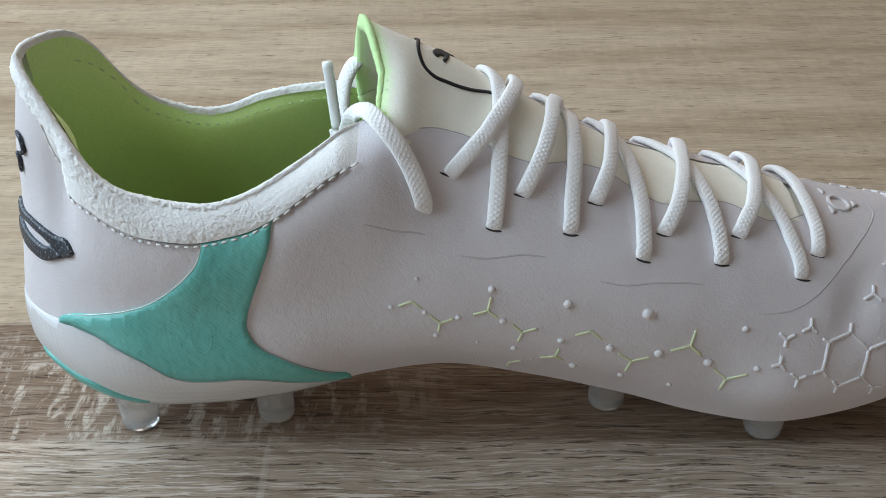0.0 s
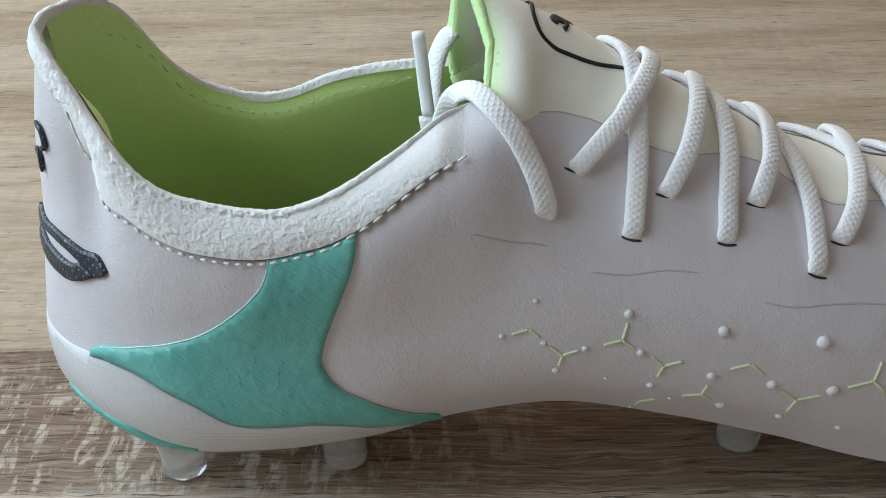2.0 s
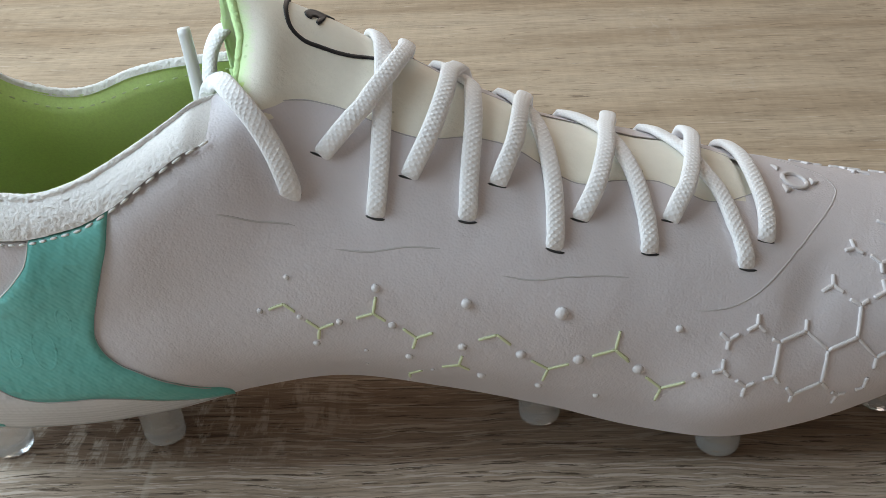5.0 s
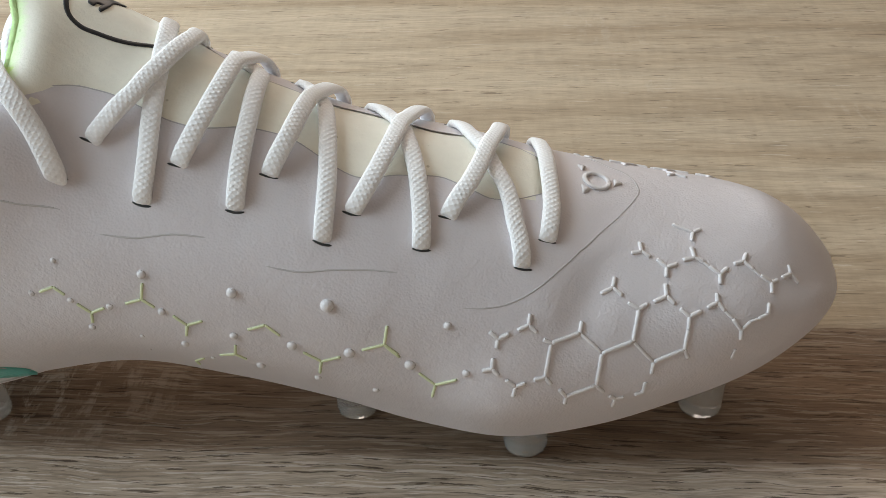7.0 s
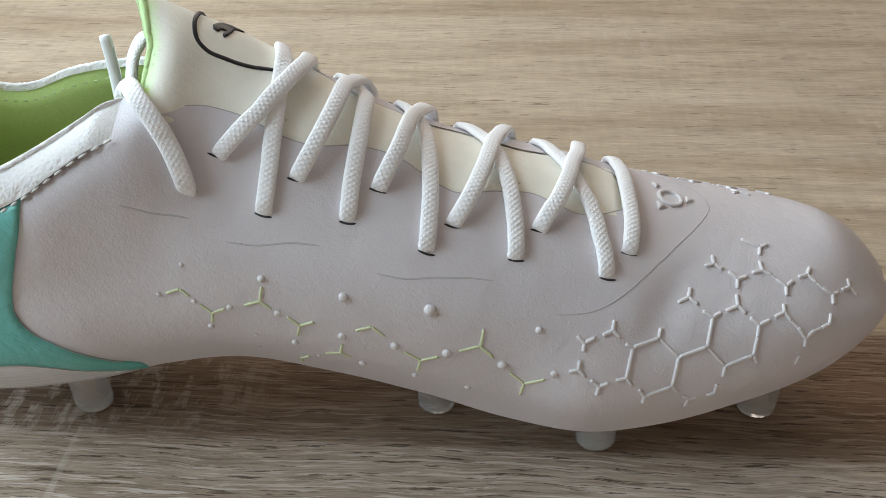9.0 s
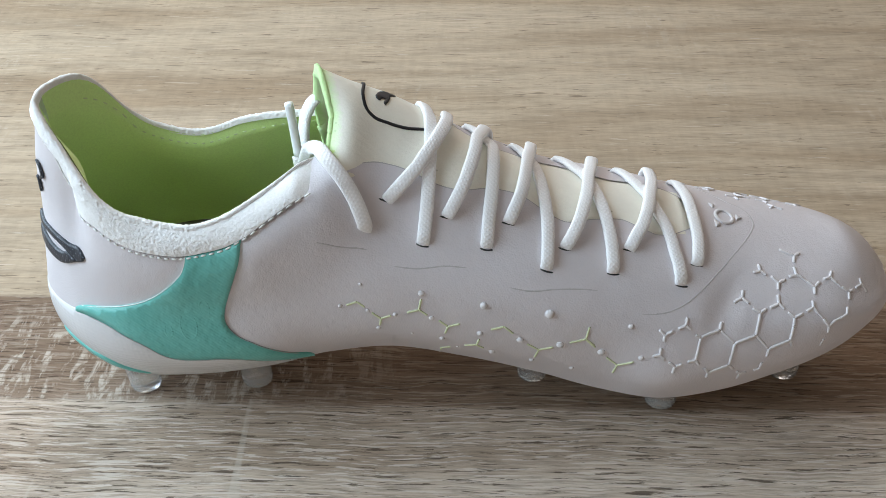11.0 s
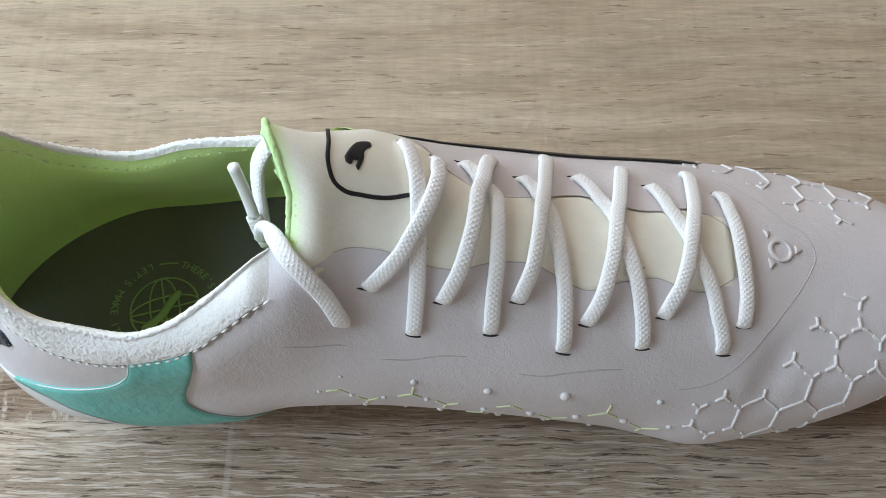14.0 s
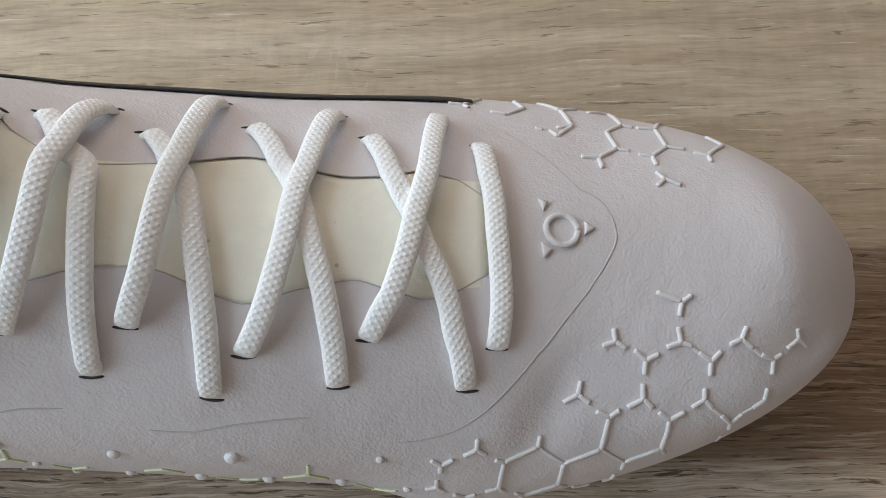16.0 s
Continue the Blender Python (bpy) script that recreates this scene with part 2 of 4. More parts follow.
def terry_material(name, colour, pile=1.0):
    m, n, l, b = material(name, colour, 0.95)
    b.inputs["Sheen Weight"].default_value = 0.25
    a = noise_node(n, l, 1500, 4, 0.7)
    tint = ramp(n, l, a.outputs["Fac"], [(0.3, tuple(c * 0.9 for c in colour)), (0.6, colour)])
    l.new(tint.outputs[0], b.inputs["Base Color"])
    bump(n, l, a.outputs["Fac"], b, 0.5 * pile, 0.0012 * pile)
    return m


def knit_material(name, colour):
    """Fine knit with faint diagonal ribs, its rear edge dyed lime."""
    m, n, l, b = material(name, colour, 0.9)
    b.inputs["Sheen Weight"].default_value = 0.2
    where, wave = n.new("ShaderNodeTexCoord"), n.new("ShaderNodeTexWave")
    wave.inputs["Scale"].default_value, wave.inputs["Distortion"].default_value, wave.inputs["Detail Scale"].default_value = 190, 1.5, 3
    wave.bands_direction = "DIAGONAL"
    l.new(where.outputs["Object"], wave.inputs["Vector"])
    cloud = noise_node(n, l, 130, 5, 0.7)
    tint = ramp(n, l, cloud.outputs["Fac"], [(0.3, tuple(c * 0.93 for c in colour)), (0.7, colour)])
    split, dye, soft = n.new("ShaderNodeSeparateXYZ"), n.new("ShaderNodeMapRange"), noise_node(n, l, 500, 3)
    l.new(where.outputs["UV"], split.inputs[0])
    add, mul = n.new("ShaderNodeMath"), n.new("ShaderNodeMath")
    mul.operation, mul.inputs[1].default_value = "MULTIPLY", 0.003
    l.new(soft.outputs["Fac"], mul.inputs[0])
    l.new(split.outputs[0], add.inputs[0])
    l.new(mul.outputs[0], add.inputs[1])
    dye.inputs[1].default_value, dye.inputs[2].default_value, dye.inputs[3].default_value, dye.inputs[4].default_value = 0.0020, 0.0062, 0.9, 0.0
    l.new(add.outputs[0], dye.inputs[0])
    lint = n.new("ShaderNodeTexVoronoi")
    lint.inputs["Scale"].default_value = 150
    l.new(where.outputs["Object"], lint.inputs["Vector"])
    specks = ramp(n, l, lint.outputs["Distance"], [(0.045, (0.66, 0.65, 0.60)), (0.07, (1, 1, 1))])
    spotted = mixed(n, l, tint.outputs[0], specks.outputs[0], "MULTIPLY", 1.0)
    l.new(mixed(n, l, spotted, (0.68, 1.0, 0.46), "MIX", dye.outputs[0]), b.inputs["Base Color"])
    first = bump(n, l, wave.outputs["Fac"], b, 0.06, 0.0004)
    fuzz = noise_node(n, l, 1500, 3, 0.7)
    bump(n, l, fuzz.outputs["Fac"], b, 0.35, 0.0005, first)
    return m


def lace_material(name, colour):
    m, n, l, b = material(name, colour, 0.8)
    b.inputs["Sheen Weight"].default_value = 0.15
    uv, sep = n.new("ShaderNodeTexCoord"), n.new("ShaderNodeSeparateXYZ")
    l.new(uv.outputs["UV"], sep.inputs[0])

    def op(kind, a, c=None):
        k = n.new("ShaderNodeMath")
        k.operation = kind
        for i, v in enumerate((a, c)):
            if v is None:
                continue
            if isinstance(v, (int, float)):
                k.inputs[i].default_value = v
            else:
                l.new(v, k.inputs[i])
        return k.outputs[0]
    around = op("MULTIPLY", sep.outputs[1], 2 * math.pi * 9)
    weave = op("MULTIPLY", op("SINE", op("MULTIPLY", sep.outputs[0], 4700)), op("SINE", around))
    weave = op("MAXIMUM", weave, -0.15)
    tint = ramp(n, l, op("ADD", op("MULTIPLY", weave, 0.5), 0.5), [(0.40, tuple(c * 0.93 for c in colour)), (0.65, colour)])
    l.new(tint.outputs[0], b.inputs["Base Color"])
    bump(n, l, weave, b, 0.35, 0.0004)
    return m


def wood_material():
    """Oak decor in three boards: a pale calm one, a browner one with saw marks across, its colour deepened for the
    boot's shade, and a deeply brushed one with dark pores.
    """
    m, n, l, b = material("oak_decor", (0.3, 0.22, 0.15), 0.75, Specular_IOR_Level=0.15)
    where = n.new("ShaderNodeTexCoord")

    def math_node(kind, a, c):
        k = n.new("ShaderNodeMath")
        k.operation = kind
        for i, v in enumerate((a, c)):
            if isinstance(v, (int, float)):
                k.inputs[i].default_value = v
            else:
                l.new(v, k.inputs[i])
        return k.outputs[0]

    def tex(stretch, detail=5, rough=0.6, warp=0.0, source=None, shift=0.0):
        k, t = n.new("ShaderNodeMapping"), n.new("ShaderNodeTexNoise")
        k.inputs["Scale"].default_value, k.inputs["Location"].default_value = stretch, (shift, shift, shift)
        l.new(source or where.outputs["Object"], k.inputs[0])
        l.new(k.outputs[0], t.inputs["Vector"])
        t.inputs["Scale"].default_value, t.inputs["Detail"].default_value = 1, detail
        t.inputs["Roughness"].default_value, t.inputs["Distortion"].default_value = rough, warp
        return t.outputs["Fac"]

    def grey(source, *stops):
        return ramp(n, l, source, [(at, (v, v, v)) for at, v in stops]).outputs[0]

    def scaled(source, v):
        return mixed(n, l, source, (v, v, v), "MULTIPLY", 1.0)

    # the grain wanders a little across the board
    split, join = n.new("ShaderNodeSeparateXYZ"), n.new("ShaderNodeCombineXYZ")
    l.new(where.outputs["Object"], split.inputs[0])
    sway = math_node("MULTIPLY", math_node("SUBTRACT", tex((11, 16, 1), 3, 0.5), 0.5), 0.0075)
    ripple = math_node("MULTIPLY", math_node("SUBTRACT", tex((70, 70, 1), 2, 0.5), 0.5), 0.0016)
    l.new(split.outputs[0], join.inputs[0])
    l.new(math_node("ADD", math_node("ADD", split.outputs[1], sway), ripple), join.inputs[1])
    flow = join.outputs[0]
    # 1 on the brushed board, 0 on the calm one; 1 on all but the calm board
    edge = math_node("ADD", split.outputs[1], math_node("MULTIPLY", math_node("SUBTRACT", tex((60, 200, 1), 3), 0.5), 0.004))
    brushed = grey(math_node("ADD", math_node("MULTIPLY", edge, -40.0), 0.5 - 40 * 0.030), (0.44, 0), (0.56, 1))
    between = grey(math_node("ADD", math_node("MULTIPLY", edge, -40.0), 0.5 + 40 * 0.024), (0.46, 0), (0.54, 1))

    # calm board: broad pale and brown bands, soft streaks, short dark pores
    broad = ramp(n, l, tex((3, 30, 1), 4, 0.55, 0.6, flow), [(0.30, (0.355, 0.262, 0.176)), (0.46, (0.435, 0.339, 0.241)), (0.64, (0.51, 0.411, 0.304))]).outputs[0]
    bands = grey(tex((16, 120, 1), 5, 0.6, 0.5, flow), (0.34, 0.86), (0.5, 1.0), (0.68, 1.09))
    fine = grey(tex((62, 820, 1), 5, 0.7, 0.3, flow), (0.34, 0.74), (0.5, 1.0), (0.66, 1.14))
    calm = mixed(n, l, mixed(n, l, broad, bands, "MULTIPLY", 1.0), fine, "MULTIPLY", 0.78)
    chatter = grey(tex((260, 40, 1), 4, 0.6), (0.35, 0.93), (0.65, 1.06))
    calm = mixed(n, l, calm, chatter, "MULTIPLY", 0.6)
    pores = grey(tex((68, 640, 1), 4, 0.62, 0.3, flow, 3.7), (0.335, 1), (0.375, 0))
    calm = mixed(n, l, calm, (0.115, 0.08, 0.053), "MIX", scaled(pores, 0.60))
    glints = grey(tex((52, 800, 1), 4, 0.62, 0.2, flow, 8.1), (0.63, 0), (0.68, 1))
    calm = mixed(n, l, calm, (0.68, 0.60, 0.50), "MIX", scaled(glints, 0.45))
    # saw marks: pale strokes across the grain, in patches
    marks = mixed(n, l, grey(tex((190, 62, 1), 4, 0.7, 0.4), (0.50, 0), (0.60, 1)), grey(tex((40, 700, 1), 4, 0.65, 0.2, flow, 6.2), (0.40, 0.15), (0.52, 1)), "MULTIPLY", 1.0)
    patch = grey(tex((13, 17, 1), 2, 0.5), (0.60, 0), (0.72, 0.40))
    calm = mixed(n, l, calm, (0.66, 0.58, 0.49), "MIX", mixed(n, l, marks, patch, "MULTIPLY", 1.0))

    # brushed board: long dark pores, pale ridges, both sharp
    tone = ramp(n, l, tex((5, 60, 1), 4, 0.6, 0.4, flow, 2.3), [(0.34, (0.335, 0.250, 0.185)), (0.5, (0.47, 0.373, 0.293)), (0.66, (0.585, 0.487, 0.398))]).outputs[0]
    ribs = grey(tex((60, 1300, 7), 4, 0.7, 0.2, flow), (0.36, 0.60), (0.5, 1.0), (0.62, 1.22))
    ridges = mixed(n, l, tone, ribs, "MULTIPLY", 0.9)
    pale = grey(tex((48, 800, 3), 4, 0.66, 0.3, flow), (0.535, 0), (0.585, 1))
    ridges = mixed(n, l, ridges, (0.67, 0.58, 0.50), "MIX", scaled(pale, 0.72))
    cracks_height = tex((55, 800, 1), 5, 0.68, 0.3, flow)
    cracks = grey(cracks_height, (0.395, 1), (0.425, 0))
    ridges = mixed(n, l, ridges, (0.075, 0.050, 0.033), "MIX", scaled(cracks, 0.82))
    strip = grey(tex((120, 5, 1), 2, 0.5, 0.0, None, 5.0), (0.66, 0), (0.70, 0.35))
    ridges = mixed(n, l, ridges, (0.60, 0.53, 0.45), "MIX", strip)
    # the browner board between them, hatched where it was sawn beside the heel
    near, far_off = n.new("ShaderNodeMapping"), n.new("ShaderNodeVectorMath")
    near.inputs["Location"].default_value, near.inputs["Scale"].default_value = (-0.10, 0.30, 0), (8, 27, 0)
    far_off.operation = "LENGTH"
    l.new(where.outputs["Object"], near.inputs[0])
    l.new(near.outputs[0], far_off.inputs[0])
    sawn = grey(far_off.outputs["Value"], (0.45, 0.75), (0.95, 0))
    # darkened past the wood's own brown, to deepen the shade beneath the boot
    brown = mixed(n, l, mixed(n, l, tone, (0.50, 0.435, 0.39), "MULTIPLY", 1.0), ribs, "MULTIPLY", 0.65)
    brown = mixed(n, l, brown, (0.06, 0.04, 0.027), "MIX", scaled(cracks, 0.75))
    brown = mixed(n, l, brown, (0.46, 0.39, 0.315), "MIX", scaled(pale, 0.40))
    brown = mixed(n, l, brown, (0.62, 0.545, 0.46), "MIX", mixed(n, l, marks, sawn, "MULTIPLY", 1.0))
    final = mixed(n, l, mixed(n, l, calm, brown, "MIX", between), ridges, "MIX", brushed)
    l.new(final, b.inputs["Base Color"])
    bump(n, l, cracks_height, b, 0.5, 0.0005)
    return m


def teal_material():
    m, n, l, b = material("teal_shell", (0.13, 0.50, 0.45), 0.42)
    cloud = noise_node(n, l, 45, 3)
    tint = ramp(n, l, cloud.outputs["Fac"], [(0.3, (0.10, 0.43, 0.385)), (0.7, (0.16, 0.53, 0.475))])
    l.new(tint.outputs[0], b.inputs["Base Color"])
    wave = n.new("ShaderNodeTexWave")
    wave.inputs["Scale"].default_value, wave.inputs["Distortion"].default_value = 420, 0.4
    wave.bands_direction = "DIAGONAL"
    where = n.new("ShaderNodeTexCoord")
    l.new(where.outputs["Object"], wave.inputs["Vector"])
    first = bump(n, l, wave.outputs["Fac"], b, 0.10, 0.0003)
    lumps = noise_node(n, l, 260, 2)
    bump(n, l, lumps.outputs["Fac"], b, 0.38, 0.0016, first)
    return m


LEATHER = leather_material("white_leather", (0.697, 0.657, 0.678))
TERRY = terry_material("white_terry", (0.98, 0.975, 0.965), 0.95)
KNIT = knit_material("cream_knit", (0.90, 0.87, 0.765))
LIME = terry_material("lime_edge", (0.70, 1.0, 0.48), 0.8)
LINING = terry_material("lime_lining", (0.745, 0.97, 0.40), 0.4)
LACE = lace_material("white_lace", (0.97, 0.965, 0.97))
TEAL = teal_material()
FROST = material("frosted_plate", (0.80, 0.79, 0.77), 0.35, Transmission_Weight=0.25, IOR=1.4)[0]
CUP, _n, _l, _b = material("frosted_cup", (0.86, 0.865, 0.88), 0.26, Transmission_Weight=0.2, IOR=1.4)
_k = _n.new("ShaderNodeTexVoronoi")
_k.inputs["Scale"].default_value, _k.inputs["Randomness"].default_value = 620, 0.15
_l.new(_n.new("ShaderNodeTexCoord").outputs["Object"], _k.inputs["Vector"])
bump(_n, _l, _k.outputs["Distance"], _b, 0.22, 0.0006)
STUD = material("clear_stud", (0.95, 0.97, 0.98), 0.18, Transmission_Weight=0.74, IOR=1.42)[0]
BLACK = material("black_print", (0.012, 0.012, 0.015), 0.45)[0]
NAVY, _n, _l, _b = material("navy_rubber", (0.022, 0.027, 0.038), 0.38)
_k = _n.new("ShaderNodeTexVoronoi")
_k.inputs["Scale"].default_value, _k.inputs["Randomness"].default_value = 1050, 0.1
_l.new(_n.new("ShaderNodeTexCoord").outputs["Object"], _k.inputs["Vector"])
_r = ramp(_n, _l, _k.outputs["Distance"], [(0.16, (0.20, 0.22, 0.25)), (0.30, (0.022, 0.027, 0.038))])
_l.new(_r.outputs[0], _b.inputs["Base Color"])
bump(_n, _l, _k.outputs["Distance"], _b, 0.3, 0.0005)
INSOLE = terry_material("dark_insole", (0.165, 0.16, 0.15))
PRINT = material("green_print", (0.33, 0.47, 0.21), 0.8)[0]
WHITE = material("white_plastic", (0.95, 0.97, 1.0), 0.4)[0]
SLIT = material("dark_slit", (0.03, 0.03, 0.03), 0.8)[0]
RAISED = leather_material("raised_white", (0.745, 0.715, 0.72))
MINT = material("mint_relief", (0.70, 0.76, 0.50), 0.5)[0]
# greys for seams and grooves; the shade of a recess is in the colour
GROOVE_DARK = material("groove_dark", (0.46, 0.44, 0.44), 0.8)[0]
PALE_THREAD = material("pale_thread", (0.62, 0.74, 0.42), 0.8)[0]
GROOVE_SHADE = material("groove_shade", (0.52, 0.49, 0.49), 0.8)[0]
THREAD = material("white_thread", (0.85, 0.85, 0.83), 0.7)[0]
FLOOR = material("grey_floor", (0.32, 0.32, 0.31), 0.6)[0]
OAK = wood_material()
# paints of the unseen room, toned for the bounce they throw on the boot
WARM_BOUNCE = material("warm_bounce_paint", (0.76, 0.66, 0.59), 0.85)[0]
WHITE_PAINT = material("white_paint", (0.80, 0.79, 0.77), 0.85)[0]
GREY = material("grey_paint", (0.30, 0.295, 0.285), 0.85)[0]


# ---- building helpers ----
def mesh_of(name, verts, faces, mat, smooth=True):
    me = bpy.data.meshes.new(name)
    me.from_pydata([tuple(v) for v in verts], [], faces)
    me.materials.append(mat)
    if smooth:
        me.polygons.foreach_set("use_smooth", [True] * len(me.polygons))
    return me


def part(name, bm, mat, parent, label=""):
    """Links a bmesh or a mesh as one object under a thing or a part."""
    if isinstance(bm, bmesh.types.BMesh):
        me = bpy.data.meshes.new(name)
        bmesh.ops.recalc_face_normals(bm, faces=bm.faces)
        bm.to_mesh(me)
        bm.free()
        me.materials.append(mat)
        me.polygons.foreach_set("use_smooth", [True] * len(me.polygons))
    else:
        me = bm
    ob = new(name, me)
    ob.parent = parent
    return tagged(ob, label)


def sheet(rows, closed=False):
    """A bmesh from rows of points, all of one length."""
    bm = bmesh.new()
    grid = [[bm.verts.new(p) for p in row] for row in rows]
    for a, b in zip(grid, grid[1:]):
        for i in range(len(a) - 1 + closed):
            j = (i + 1) % len(a)
            bm.faces.new((a[i], a[j], b[j], b[i]))
    return bm


def box(name, x0, x1, y0, y1, z0, z1, mat):
    v = [(x, y, z) for x in (x0, x1) for y in (y0, y1) for z in (z0, z1)]
    f = [(0, 1, 3, 2), (4, 6, 7, 5), (0, 4, 5, 1), (2, 3, 7, 6), (0, 2, 6, 4), (1, 5, 7, 3)]
    return new(name, mesh_of(name, v, f, mat, False))


# ---- the room and the table ----
table = tagged(new("table"), "light oak decor table with long grain and pale saw marks", "table")
bm = bmesh.new()
bmesh.ops.create_cube(bm, size=1, matrix=Matrix.Translation((0.21, 0.15, -0.0125)) @ Matrix.Diagonal((1.48, 0.9, 0.025, 1)))
bmesh.ops.bevel(bm, geom=bm.edges[:], offset=0.002, segments=2, affect="EDGES")
top = part("tabletop", bm, OAK, table)
top.data.polygons.foreach_set("use_smooth", [False] * len(top.data.polygons))
for lx in (-0.46, 0.88):
    for ly in (-0.23, 0.53):
        bm = bmesh.new()
        bmesh.ops.create_cube(bm, size=1, matrix=Matrix.Translation((lx, ly, -0.385)) @ Matrix.Diagonal((0.06, 0.06, 0.72, 1)))
        part("leg", bm, OAK, table)

# unseen shell added round the table: warm walls and white ceiling fill the shade
for name, spec in {
    "floor": (-0.65, 2.0, -1.1, 1.4, -0.80, -0.745),
    "ceiling": (-0.65, 2.0, -1.1, 1.4, 1.75, 1.8),
    "wall_east": (2.0, 2.1, -1.1, 1.4, -0.8, 1.8),
    "wall_south": (-0.65, 2.1, -1.2, -1.1, -0.8, 1.8),
}.items():
    tagged(box(name, *spec, FLOOR if name == "floor" else WARM_BOUNCE if name in ("wall_south", "wall_east") else WHITE_PAINT if name == "ceiling" else GREY), "unseen painted room " + name.split("_")[0] if name != "floor" else "plain grey floor", kind="structure")
wall = tagged(new("wall_west"), "unseen grey painted wall with a window", kind="structure")
for spec in ((-0.65, -0.55, -1.1, -0.5, -0.8, 1.8), (-0.65, -0.55, 0.7, 1.3, -0.8, 1.8), (-0.65, -0.55, -0.5, 0.7, -0.8, 0.08), (-0.65, -0.55, -0.5, 0.7, 1.0, 1.8)):
    box("wall_piece", *spec, GREY).parent = wall
# the wall with the window: four pieces round the opening
wall = tagged(new("wall_north"), "unseen grey painted wall with a window", kind="structure")
for i, spec in enumerate(((-0.65, -0.5, 1.3, 1.4, -0.8, 1.8), (0.9, 2.1, 1.3, 1.4, -0.8, 1.8), (-0.5, 0.9, 1.3, 1.4, -0.8, 0.45), (-0.5, 0.9, 1.3, 1.4, 1.72, 1.8))):
    box("wall_piece", *spec, GREY).parent = wall

# ---- the boot ----
boot = tagged(new("football_boot"), "white leather football boot, teal heel, lime lining, clear studs", "football boot")

# stations along the length, close together at heel and toe
STATIONS = [0.0006 + 0.03 * (1 - math.cos(a)) for a in np.linspace(0, math.pi / 2, 16)]
STATIONS += list(np.linspace(STATIONS[-1], TIP - 0.035, 130)[1:])
STATIONS += [TIP - 0.0005 - 0.0345 * (1 - math.sin(a)) for a in np.linspace(0, math.pi / 2, 22)[1:]]


EDGE_NEAR = curve([(.1040, 3.95), (.1060, 3.60), (.1084, 3.42), (.1108, 3.52), (.1127, 3.66), (.1160, 3.83), (.1210, 3.86), (.1275, 3.91), (.1341, 3.86), (.1395, 3.80), (.1477, 3.82), (.1582, 4.00), (.1645, 4.08), (.1715, 4.02), (.1790, 3.91), (.1883, 3.93), (.1975, 4.03), (.2032, 4.08), (.2079, 4.00), (.2127, 4.04), (.2177, 4.18), (.2212, 4.36), (.2226, 4.74)])
EDGE_FAR = curve([(.1040, 3.0), (.126, 3.15), (.142, 3.95), (.1528, 4.22), (.1581, 4.16), (.1632, 4.07), (.1693, 3.96), (.1771, 3.92), (.1830, 3.95), (.1889, 3.95), (.1968, 3.94), (.2027, 3.99), (.2076, 3.97), (.2127, 4.03), (.2179, 4.46), (.2214, 4.86), (.2226, 5.0)])


def leather_limit(s, side):
    """How far up the section the leather reaches: the rim beside the opening, the wavy edge beside the tongue, and past its round end the ridge."""
    if s < TONGUE_START:
        return 4.0
    if s >= TONGUE_END:
        return 5.0
    return float((EDGE_NEAR if side < 0 else EDGE_FAR)(s))


def spread(s, side, vs, inset=0.0):
    """Points of the section at s for the given v values; inset draws them inwards."""
    n = 12
    pts = section(s, side, n)
    if inset:
        c = MIDDLE(s)
        half = max(abs(pts[:, 0] - c).max(), 1e-4)
        pts = pts.copy()
        pts[:, 0] = c + (pts[:, 0] - c) * max(1 - inset / half, 0.05)
    w = to_world(s, pts)
    if inset:
        w[:, 0] += inset * max(0.0, 1 - s / .05)
    i = np.clip(np.asarray(vs) * n, 0, len(w) - 1)
    a = np.minimum(i.astype(int), len(w) - 2)
    return w[a] + (w[a + 1] - w[a]) * (i - a)[:, None]


def build_upper():
    bm = bmesh.new()
    for side in (-1, 1):
        rows = [[bm.verts.new(p) for p in spread(s, side, np.concatenate([np.linspace(0, 2.95, 36), np.linspace(2.95, leather_limit(s, side), 10)[1:]]))] for s in STATIONS]
        for a, b in zip(rows, rows[1:]):
            for i in range(44):
                bm.faces.new((a[i], a[i + 1], b[i + 1], b[i]))
    bmesh.ops.remove_doubles(bm, verts=bm.verts[:], dist=0.00005)
    part("upper", bm, LEATHER, boot, "smooth white grained leather upper")


